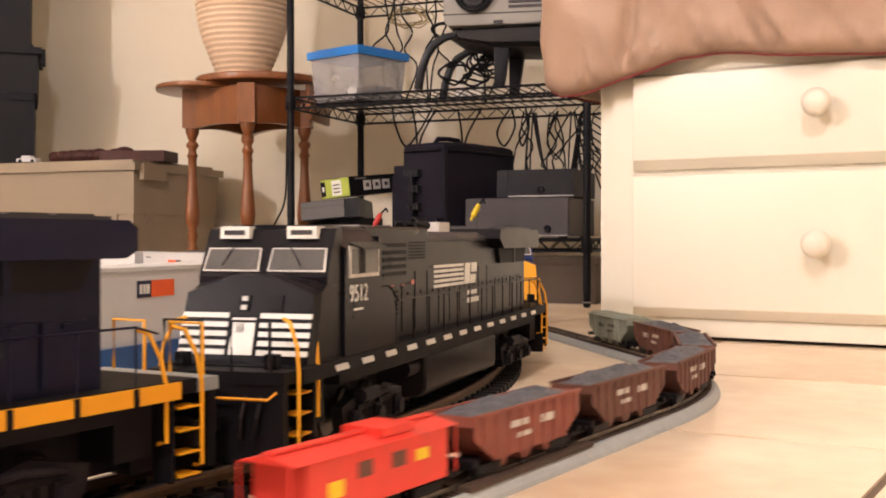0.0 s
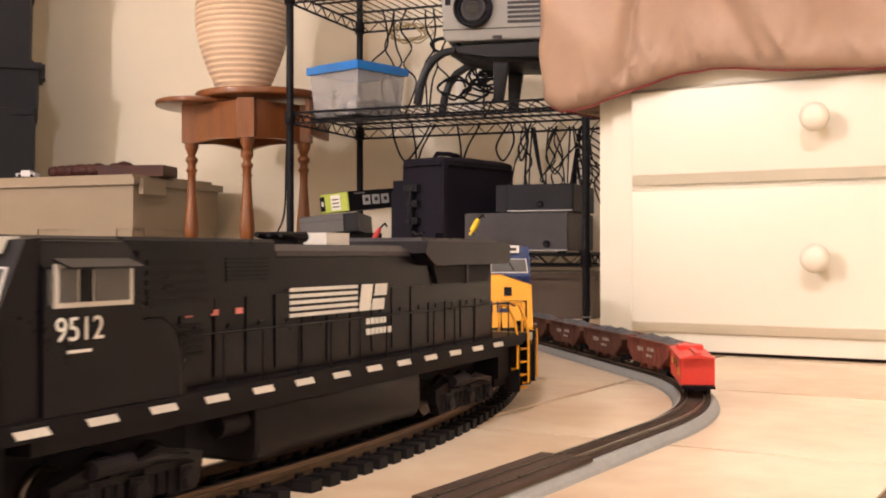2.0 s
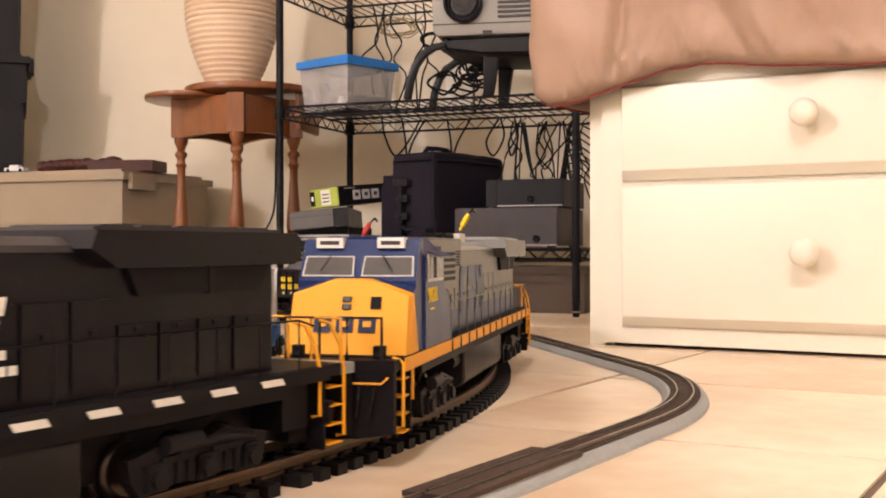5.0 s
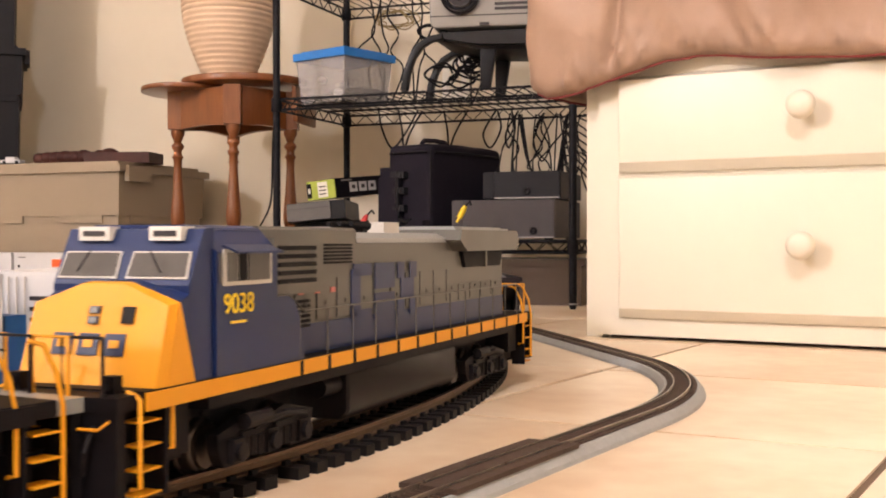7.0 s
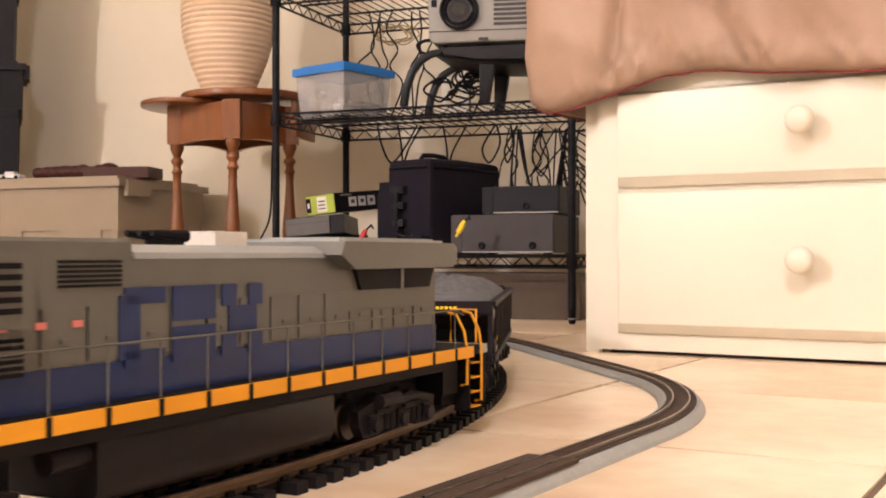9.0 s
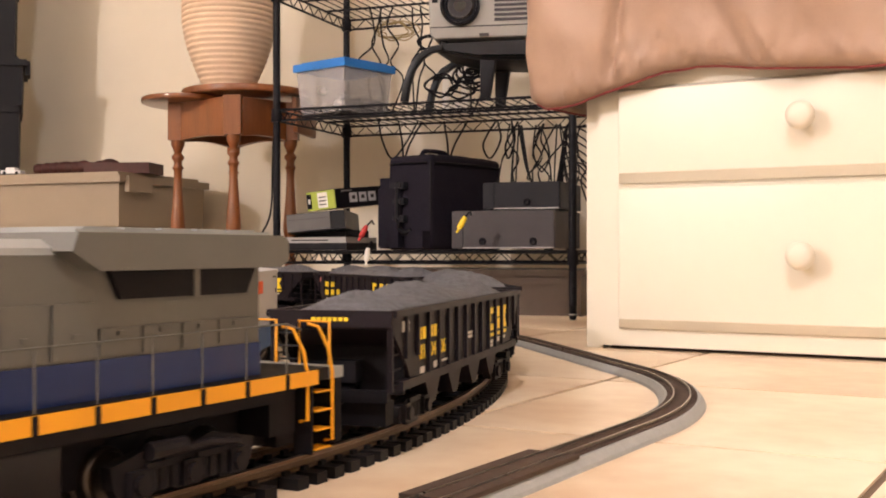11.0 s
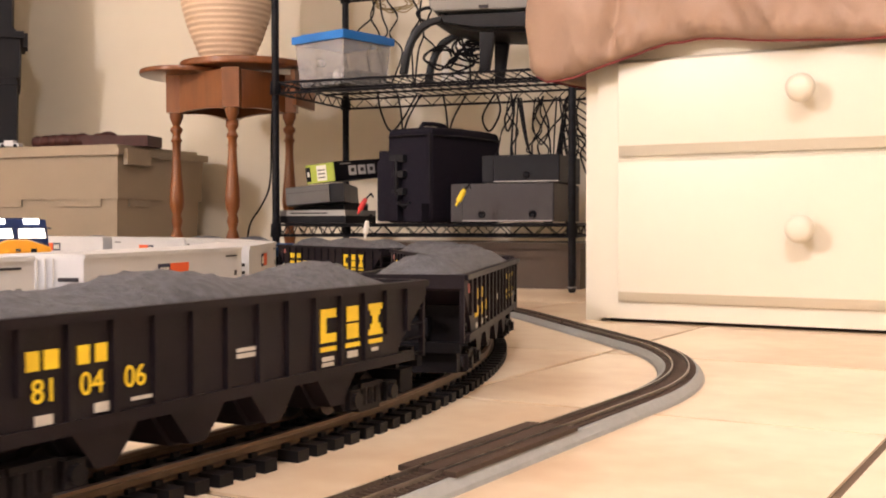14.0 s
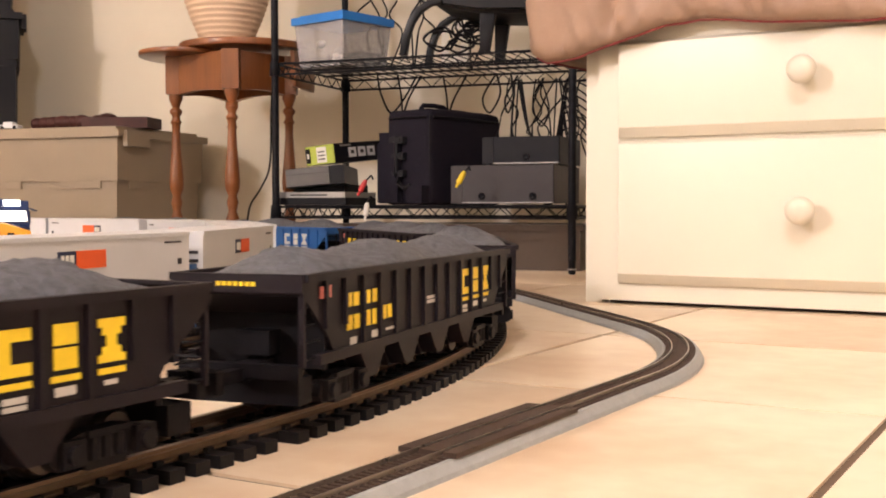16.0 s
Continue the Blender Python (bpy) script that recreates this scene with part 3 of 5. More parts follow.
def riser_and_projector():
    ob = thing("plastic_riser", "black arched plastic stand on the wire shelf", "stand", on_shelf(58, 2.70, T2, 6))
    # a bent sheet: foot, curved shoulder, flat deck
    outer = [(-0.158, 0.0), (-0.150, 0.045), (-0.136, 0.082), (-0.116, 0.110), (-0.088, 0.126), (-0.055, 0.131)]
    inner = [(-0.055, 0.117), (-0.082, 0.112), (-0.104, 0.099), (-0.122, 0.075), (-0.134, 0.042), (-0.141, 0.0)]
    for y0, y1 in ((-0.120, -0.098), (0.098, 0.120)):
        bm = B()
        prism(bm, outer + inner, y0, y1)
        soften(bm, 0.003, 2)
        part("arched_leg", bm, M["riser"], ob, "curved grey-black leg", 40)
    bm = B()
    prism(bm, [(-0.090, 0.1255), (-0.055, 0.1315), (0.150, 0.1315), (0.150, 0.088), (0.02, 0.094), (-0.050, 0.112)], -0.097, 0.097)
    soften(bm, 0.004, 2)
    part("deck_plate", bm, M["black"], ob, smooth=40)
    bm = B()
    prism(bm, [(-0.055, 0.1312), (0.150, 0.1312), (0.150, 0.098), (0.03, 0.102), (-0.050, 0.1165)], -0.120, -0.0975)
    part("front_rail", bm, M["riser"], ob)
    for y in (-0.085, 0.085):
        bm = B()
        prism(bm, [(0.030, 0.0), (0.052, 0.0), (0.068, 0.10), (0.030, 0.10)], y - 0.010, y + 0.010)
        soften(bm, 0.003, 2)
        part("leg", bm, M["black"], ob, smooth=40)
    ob = thing("projector", "grey data projector with a round dark lens", "projector", on_shelf(76, 2.69, T2 + 0.132, 10))
    bm = B()
    prism(bm, [(-0.118, 0.022), (-0.108, 0.010), (0.14, 0.010), (0.14, 0.135), (-0.112, 0.135), (-0.122, 0.122)], -0.11, 0.13)
    soften(bm, 0.006, 3)
    part("body", bm, M["projector"], ob, smooth=40)
    boxpart("seam", (-0.118, 0.138, -0.1112, -0.108, 0.036, 0.0385), M["gunmetal"], ob)
    bm = B()
    lathe(bm, [(0.046, -0.109), (0.046, -0.124), (0.041, -0.126), (0.038, -0.114)], 30, (-0.045, 0, 0.085), "y")
    part("lens_ring", bm, M["black"], ob, smooth=40)
    bm = B()
    lathe(bm, [(0.037, -0.112), (0.030, -0.117), (0.012, -0.120)], 30, (-0.045, 0, 0.085), "y")
    part("lens", bm, M["lens"], ob, smooth=60)
    bm = B()
    lathe(bm, [(0.028, -0.1195), (0.028, -0.1215), (0.025, -0.1215), (0.025, -0.1195)], 30, (-0.045, 0, 0.085), "y")
    part("inner_ring", bm, M["gunmetal"], ob, smooth=40)
    boxpart("port", (-0.112, -0.099, -0.1115, -0.109, 0.095, 0.112), M["black"], ob, 0.001)
    boxpart("latch", (0.000, 0.022, -0.1135, -0.109, 0.013, 0.020), M["gunmetal"], ob, 0.001)
    for k in range(6):
        boxpart("grille_slat", (0.035, 0.125, -0.1125, -0.109, 0.048 + k * 0.011, 0.054 + k * 0.011), M["gunmetal"], ob)
    for x in (-0.09, 0.11):
        bm = B()
        lathe(bm, [(0.010, 0), (0.010, 0.013)], 12, (x, -0.08, 0))
        part("foot", bm, M["black"], ob)


riser_and_projector()


def low_box():
    ob = thing("underbed_box", "low dark brown storage box under the wire shelf", "storage box", SHELF)
    boxpart("tub", (0.10, 0.735, 0.13, 0.36, 0, 0.095), M["lowbrown"], ob, 0.008)
    boxpart("lid", (0.09, 0.745, 0.12, 0.37, 0.095, 0.110), M["lowbrown"], ob, 0.005)


low_box()


def cables():
    rng = random.Random(11)

    def cable(pts, r, label, key="black"):
        w = [Vector((*spot(px, d), z)) for px, d, z in pts]
        fine = []
        for i in range(len(w) - 1):
            p0, p1, p2, p3 = w[max(i - 1, 0)], w[i], w[i + 1], w[min(i + 2, len(w) - 1)]
            for k in range(6):
                u = k / 6
                fine.append(0.5 * ((2 * p1) + (p2 - p0) * u + (2 * p0 - 5 * p1 + 4 * p2 - p3) * u * u + (3 * p1 - p0 - 3 * p2 + p3) * u ** 3))
        fine.append(w[-1])
        bm = B()
        tube(bm, fine, r, 6)
        tagged(part("cable", bm, M[key], smooth=70), label, "cable", "cables on the shelf")

    for k in range(9):
        px = rng.uniform(-150, 60)
        cable([(px, 2.95, 0.80), (px + rng.uniform(-12, 12), 2.95, 0.75), (px + rng.uniform(-18, 18), 2.95, 0.70), (px + rng.uniform(-22, 22), 2.93, 0.65), (px + rng.uniform(-26, 26), 2.9, 0.60), (px + rng.uniform(-20, 20), 2.92, 0.51)], 0.0024,
              "black cable hanging between two shelves")
    for k in range(9):
        px = rng.uniform(90, 235)
        s = rng.uniform(-45, 45)
        e = lambda a: rng.uniform(-a, a)
        cable([(px, 2.86, 0.48), (px + s * 0.3 + e(14), 2.84, 0.435), (px + s * 0.5 + e(16), 2.83, 0.39), (px + s * 0.8 + e(16), 2.81, 0.35 + e(.015)), (px + s + e(12), 2.80, 0.31 + e(.015)), (px + s * 1.2 + e(12), 2.82, 0.24)], 0.0022,
              "black cable hanging behind the decks")
    for k in range(8):
        px = rng.uniform(130, 262)
        z0 = rng.uniform(0.27, 0.40)
        w = rng.uniform(15, 40)
        cable([(px, 2.80, 0.47), (px + w * 0.5, 2.78, z0 + 0.06), (px + w, 2.76, z0), (px + w * 0.3, 2.75, z0 - 0.04), (px - w * 0.4, 2.77, z0 + 0.01), (px - w * 0.2, 2.80, 0.47)], 0.0021,
              "looped black cable behind the decks")
    for k in range(8):
        z0 = 0.30 + 0.018 * k
        cable([(190 + 3 * k, 2.78, 0.27), (198 + 2 * k, 2.77, z0), (215 + k, 2.75, z0 + 0.035 + rng.uniform(0, .012)), (238, 2.73, z0 + 0.03), (258 + rng.uniform(0, 8), 2.72, z0 - 0.01), (266, 2.72, 0.26)], 0.0020,
              "black cable arching behind the decks")
    for k in range(6):
        px = rng.uniform(-20, 60)
        z0 = rng.uniform(0.55, 0.63)
        loop_pts = []
        for i in range(15):
            a = i * 0.9
            loop_pts.append((px + 24 * math.cos(a) + rng.uniform(-8, 8), 2.82, z0 + 0.022 * math.sin(a) + rng.uniform(-.01, .01)))
        cable(loop_pts, 0.0028, "coiled black cable under the stand")
    for x0, x1 in ((-115, -68), (0, 20), (-80, -60), (95, 70), (120, 110)):
        cable([(x0, 2.75, 0.475), (x0 + 6, 2.76, 0.43), ((x0 + x1) / 2, 2.78, 0.385), (x1, 2.77, 0.42), (x1 + 22, 2.76, 0.475)], 0.0026, "black cable sagging under the shelf")
    coil = []
    for i in range(60):
        a = i * 0.55
        coil.append((-95 + (30 + rng.uniform(-8, 8)) * math.cos(a) + i * 0.3, 2.98, 0.745 + (0.022 + rng.uniform(-.008, .008)) * math.sin(a)))
    cable(coil, 0.0016, "loose coil of straw-coloured wire", "straw")
    coil = []
    for i in range(34):
        a = i * 0.7
        coil.append((-22 + 22 * math.cos(a) + rng.uniform(-3, 3), 2.92, 0.70 + 0.016 * math.sin(a) + rng.uniform(-.004, .004)))
    cable(coil, 0.003, "small coil of black cable")
    cable([(-301, 3.22, 0.50), (-303, 3.22, 0.40), (-306, 3.22, 0.27), (-322, 3.22, 0.205), (-342, 3.22, 0.150), (-350, 3.24, 0.05)], 0.0028, "thin black cord running down the wall")
    ob = thing("wall_outlet", "cream plastic outlet box on the wall", "outlet", pose(WALL_AT.x + 0.30 * WALL_DIR.x, WALL_AT.y + 0.30 * WALL_DIR.y, 0.62, 0, 0, WALL_ANG))
    boxpart("plate", (-0.04, 0.04, -0.012, -0.001, -0.06, 0.06), M["paper"], ob, 0.003)
    boxpart("socket", (-0.017, 0.017, -0.015, -0.012, -0.035, 0.035), M["white"], ob, 0.001)


cables()


# ---- side table, vase, totes ----
def table():
    px, py = spot(-372, 2.85)
    ob = thing("side_table", "maple-stained side table with turned legs and rounded top", "table", pose(px, py, 0))
    legs = [(0.0, 0.0), (-0.178, 0.15), (0.125, 0.15), (-0.062, 0.33)]
    prof = [(0.010, 0.0), (0.015, 0.012), (0.013, 0.022), (0.017, 0.034), (0.020, 0.040), (0.012, 0.052), (0.015, 0.058), (0.018, 0.064), (0.013, 0.074), (0.021, 0.105), (0.023, 0.135),
            (0.021, 0.175), (0.016, 0.25), (0.0125, 0.33), (0.013, 0.372), (0.018, 0.378), (0.013, 0.385), (0.012, 0.395), (0.019, 0.404), (0.019, 0.410), (0.011, 0.418), (0.015, 0.428), (0.021, 0.440), (0.021, 0.452)]
    for x, y in legs:
        bm = B()
        lathe(bm, [(r * 0.86, float(np.interp(z, (0, 0.022, 0.074, 0.135, 0.25, 0.372, 0.5), (0, 0.090, 0.180, 0.216, 0.292, 0.372, 0.5)))) for r, z in prof], 20, (x, y, 0))
        part("leg", bm, M["wood"], ob, smooth=50)
        bm = B()
        box(bm, x - 0.022, x + 0.022, y - 0.022, y + 0.022, 0.452, 0.552)
        soften(bm, 0.002)
        part("leg_block", bm, M["wood"], ob, smooth=35)
    ring = [legs[0], legs[2], legs[3], legs[1]]
    for k in range(4):
        a, b = Vector(ring[k]), Vector(ring[(k + 1) % 4])
        d = b - a
        ang = math.degrees(math.atan2(d.y, d.x))
        bm = B()
        L = d.length
        top = [(0.02, 0.552), (L - 0.02, 0.552)]
        low = [(L - 0.02 - (L - 0.04) * i / 10, 0.450 + 0.007 * math.sin(math.pi * i / 10)) for i in range(11)]
        prism(bm, top + low, -0.008, 0.008)
        part("apron", bm, M["wood"], ob, m=pose(a.x, a.y, 0, 0, 0, ang))
    bm = B()
    prism(bm, [(0.004 + 0.172 * math.cos(a * math.pi / 32), 0.165 + 0.172 * math.sin(a * math.pi / 32)) for a in range(64)], 0.566, 0.585, "z")
    soften(bm, 0.005, 3)
    part("tabletop", bm, M["wood"], ob, "round moulded tabletop", 40)
    bm = B()
    prism(bm, [(-0.155 + 0.125 * math.cos(a * math.pi / 24), 0.185 + 0.155 * math.sin(a * math.pi / 24)) for a in range(48)], 0.5525, 0.5655, "z")
    soften(bm, 0.004, 2)
    part("side_leaf", bm, M["wood"], ob, "rounded leaf under the top", 40)
    bm = B()
    prism(bm, [(-0.10, 0), (-0.085, -0.095), (0.085, -0.095), (0.10, 0)], 0, 0.013, m=pose(0.166, 0.185, 0.564, 0, 0, 80))
    soften(bm, 0.003, 2)
    part("drop_leaf", bm, M["wood"], ob, "folded drop leaf", 40)
    vx, vy = px - 0.042, py + 0.16
    bm = B()
    prof = [(0.050, 0.0), (0.066, 0.002)]
    for k in range(33):
        z = 0.006 + k * 0.0142
        base = 0.067 + 0.058 * math.sin(min(1, z / 0.20) * 1.57) - 0.055 * max(0, (z - 0.22) / 0.25) ** 1.6
        prof += [(base - 0.0030, z), (base + 0.0008, z + 0.004), (base + 0.0016, z + 0.007), (base + 0.0008, z + 0.010)]
    lathe(bm, prof, 40)
    vase = thing("vase", "pale clay vase with horizontal ribs on the side table", "vase", pose(vx, vy, 0.5855))
    part("ribbed_body", bm, M["vase"], vase, smooth=70)
    bm = B()
    lathe(bm, [(0.060, 0.0), (0.071, 0.001), (0.0725, 0.004), (0.070, 0.007), (0.060, 0.008)], 40)
    part("foot_ring", bm, M["vase"], vase, "plain clay foot ring", 60)


table()


def tote(m, L, D, h, key, label, taper=0.03):
    ob = thing("storage_tote", label, "storage tote", m)
    band = h * 0.60

    def shell(bm, z0, z1, in0, in1):
        lo = [bm.verts.new(p) for p in ((in0, in0, z0), (L - in0, in0, z0), (L - in0, D - in0, z0), (in0, D - in0, z0))]
        hi = [bm.verts.new(p) for p in ((in1, in1, z1), (L - in1, in1, z1), (L - in1, D - in1, z1), (in1, D - in1, z1))]
        bm.faces.new(lo[::-1])
        bm.faces.new(hi)
        for i in range(4):
            bm.faces.new((lo[i], lo[(i + 1) % 4], hi[(i + 1) % 4], hi[i]))

    bm = B()
    shell(bm, 0, band + 0.002, taper, 0.021)
    soften(bm, 0.012, 3)
    part("tub", bm, M[key], ob, smooth=40)
    bm = B()
    shell(bm, band, h - 0.030, 0.015, 0.011)
    soften(bm, 0.006, 3)
    part("upper_band", bm, M[key], ob, "wider upper band of the tub", 40)
    # stiffening lugs that hang from the band
    for k in range(4):
        x = L * (0.07 + 0.245 * k)
        boxpart("rib_panel", (x, x + L * 0.13, 0.0165, 0.028, band - 0.020, band + 0.004), M[key], ob, 0.003)
    for k in range(2):
        y = D * (0.16 + 0.45 * k)
        boxpart("rib_panel", (L - 0.028, L - 0.0165, y, y + D * 0.22, band - 0.020, band + 0.004), M[key], ob, 0.003)
    bm = B()
    box(bm, 0, L, 0, D, h - 0.030, h - 0.010)
    soften(bm, 0.008, 3)
    part("lid", bm, M[key], ob, smooth=40)
    bm = B()
    box(bm, 0.024, L - 0.024, 0.024, D - 0.024, h - 0.0105, h)
    soften(bm, 0.004, 2)
    part("lid_panel", bm, M[key], ob, smooth=40)
    bm = B()
    box(bm, L - 0.004, L + 0.010, D * 0.06, D * 0.30, h - 0.055, h - 0.012)
    soften(bm, 0.004)
    part("latch", bm, M[key], ob, smooth=40)
    return ob


def totes():
    # the large tote stands along the wall, its near end corner out in the room
    ang, L, D, h = WALL_ANG, 1.10, 0.44, 0.372
    corner = Vector((-0.872, 3.0))
    o = corner - WALL_DIR * L
    m = pose(o.x, o.y, 0, 0, 0, ang)
    tote(m, L, D, h, "tote", "taupe plastic storage tote with closed lid")
    rng = random.Random(5)
    ob = thing("leather_roll", "row of rolled dark brown leather lying on the tote", "leather roll", m @ pose(L - 0.345, 0.070, h, 0, 0, 14))
    for k in range(9):
        bm = B()
        r = 0.014 + 0.004 * rng.random() + 0.0006 * k
        x = k * 0.026
        n = 8
        tube(bm, [(x + 0.034 * i / n, 0.004 * math.sin(i * 1.1 + k), r * 1.02) for i in range(n + 1)], [r * (0.62 + 0.38 * math.sin(math.pi * (0.12 + 0.76 * i / n))) for i in range(n + 1)], 14)
        part("roll", bm, M["leather"], ob, smooth=60)
    bm = B()
    box(bm, 0.17, 0.36, -0.05, 0.06, 0, 0.030)
    soften(bm, 0.012, 3)
    part("flap", bm, M["leather"], ob, "folded leather flap", 50)
    ob = thing("toy_car", "small white toy car on the tote lid", "toy car", m @ pose(L - 0.400, 0.045, h, 0, 0, 12))
    boxpart("body", (-0.030, 0.030, -0.013, 0.013, 0.004, 0.013), M["cwhite"], ob, 0.003)
    boxpart("roof", (-0.016, 0.012, -0.011, 0.011, 0.013, 0.021), M["cwhite"], ob, 0.004)
    for x in (-0.019, 0.019):
        for y in (-0.0135, 0.0105):
            bm = B()
            lathe(bm, [(0.0055, y), (0.0055, y + 0.003)], 12, (x, 0, 0.0055), "y")
            part("wheel", bm, M["black"], ob)
    tote(m @ pose(L - 0.828, -0.092, h, 0, 0, 40.5), 0.45, 0.35, 0.372, "totedark", "black plastic tote standing on a larger tote", 0.025)
    tote(m @ pose(L - 0.834, -0.084, h + 0.372, 0, 0, 40.5), 0.44, 0.34, 0.40, "totedark", "black plastic tote stacked on another", 0.025)


totes()


# ---- track ----
def sweep(bm, where, q0, q1, step, outline):
    """A bar of the given cross-section, (out, up), along a line of track."""
    n = max(2, int((q1 - q0) / step))
    rings = []
    for i in range(n + 1):
        p, b = where(q0 + (q1 - q0) * i / n)
        o = Vector((math.sin(b), -math.cos(b)))
        rings.append([bm.verts.new((p.x + o.x * a, p.y + o.y * a, z)) for a, z in outline])
    k = len(outline)
    for a, b in zip(rings, rings[1:]):
        for i in range(k):
            bm.faces.new((a[i], a[(i + 1) % k], b[(i + 1) % k], b[i]))
    bm.faces.new(rings[0][::-1])
    bm.faces.new(rings[-1])
    bmesh.ops.recalc_face_normals(bm, faces=bm.faces)


def rail_outline(c):
    h = RAIL
    return [(c - 0.0042, 0.0078), (c + 0.0042, 0.0078), (c + 0.0042, 0.009), (c + 0.0012, 0.010), (c + 0.0012, h - 0.003), (c + 0.0022, h - 0.0022), (c + 0.0022, h),
            (c - 0.0022, h), (c - 0.0022, h - 0.0022), (c - 0.0012, h - 0.003), (c - 0.0012, 0.010), (c - 0.0042, 0.009)]


def big_track(r, label, q0, q1):
    where = lambda q: loop(q, r)
    ob = thing("model_railway_track", label, "track")
    for c in (-0.0225, 0.0225):
        bm = B()
        sweep(bm, where, q0, q1, 0.03, rail_outline(c))
        part("rail", bm, M["rail"], ob, "brown metal rail")
    bm = B()
    box(bm, -0.0062, 0.0062, -0.0425, 0.0425, 0, 0.0078)
    soften(bm, 0.0012, 1)
    for c in (-0.0225, 0.0225):
        for s in (-1, 1):
            box(bm, -0.003, 0.003, c + s * 0.0058 - 0.0016, c + s * 0.0058 + 0.0016, 0.0078, 0.0108)
    me = bpy.data.meshes.new("tie")
    bm.to_mesh(me)
    bm.free()
    me.materials.append(M["tie"])
    q, k = q0, 0
    far = B()
    while q < q1:
        p, b = where(q)
        if -0.45 < q < 1.25 and r == R_MAIN:
            t = new("tie", me)
            t.parent = ob
            t.matrix_basis = pose(p.x, p.y, 0, 0, 0, math.degrees(b))
        elif abs(q) < 4.9:
            box(far, -0.0062, 0.0062, -0.0425, 0.0425, 0, 0.0078, pose(p.x, p.y, 0, 0, 0, math.degrees(b)))
        k += 1
        # the straight and curved pieces meet with a wider gap between ties
        q += 0.0214 if not (-0.022 < q < 0.0) else 0.034
    if len(far.verts):
        tagged(part("far_ties", far, M["tie"], ob), kind="stuff")
    else:
        far.free()
    # tie strips under the rails
    for c in (-0.0225, 0.0225):
        bm = B()
        sweep(bm, where, q0, q1, 0.03, [(c - 0.004, 0.001), (c + 0.004, 0.001), (c + 0.004, 0.0072), (c - 0.004, 0.0072)])
        part("tie_strip", bm, M["tie"], ob)


big_track(R_MAIN, "large-gauge model track with brown rails on black plastic ties", -2.4, 4.9)
big_track(R_INNER, "inner loop of large-gauge model track on black ties", -1.6, 3.9)
big_track(R_CORE, "innermost loop of large-gauge model track on black ties", -1.4, 3.2)


def small_track():
    ob = thing("model_railway_track", "small-gauge model track on grey plastic roadbed", "track")
    q0, q1 = -1.1, 4.6
    bm = B()
    sweep(bm, ho, q0, q1, 0.02, [(-0.0235, 0), (0.0235, 0), (0.0225, 0.0030), (0.0178, 0.0085), (-0.0178, 0.0085), (-0.0225, 0.0030)])
    part("roadbed", bm, M["roadbed"], ob, "grey moulded roadbed")
    for c in (-0.00825, 0.00825):
        bm = B()
        sweep(bm, ho, q0, q1, 0.02, [(c - 0.0006, 0.0088), (c + 0.0006, 0.0088), (c + 0.0006, 0.0122), (c - 0.0006, 0.0122)])
        part("rail", bm, M["brightrail"], ob, "thin bright rail")
    bm = B()
    q = q0
    rng = random.Random(2)
    while q < 2.2:
        p, b = ho(q)
        box(bm, -0.0017, 0.0017, -0.0150, 0.0150, 0.0082, 0.0098, pose(p.x, p.y, 0, 0, 0, math.degrees(b) + rng.uniform(-1, 1)))
        q += 0.0062
    tagged(part("sleeper_strip", bm, M["hotie"], ob), kind="stuff")
    bm = B()
    sweep(bm, ho, q0, q1, 0.02, [(-0.0148, 0.0084), (0.0148, 0.0084), (0.0148, 0.0090), (-0.0148, 0.0090)])
    part("tie_bed", bm, M["hotie"], ob)
    # re-railer crossing piece on the straight
    for lo, hi in ((-0.0205, -0.0105), (0.0105, 0.0195), (-0.0062, 0.0062)):
        bm = B()
        sweep(bm, ho, -0.345, -0.175, 0.02, [(lo, 0.0086), (hi, 0.0086), (hi, 0.0118), (lo, 0.0118)])
        part("crossing_plate", bm, M["hotie"], ob, "brown plastic crossing plate")


small_track()


# ---- rolling stock; x forward, y to its left, z from the rail's top ----
def wheel_mesh(r, w=0.011):
    bm = B()
    lathe(bm, [(0.003, -w * 0.2), (r * 0.82, -w * 0.2), (r * 0.86, 0), (r * 0.97, w * 0.1), (r, w * 0.2), (r, w * 0.8), (r * 1.09, w * 0.85), (r * 1.09, w), (0.003, w)], 22, axis="y")
    me = bpy.data.meshes.new("wheel")
    bm.to_mesh(me)
    bm.free()
    me.materials.append(M["steel"])
    me.polygons.foreach_set("use_smooth", [True] * len(me.polygons))
    me.set_sharp_from_angle(angle=radians(40))
    return me


WHEEL_L, WHEEL_S = wheel_mesh(0.0165), wheel_mesh(0.0145)


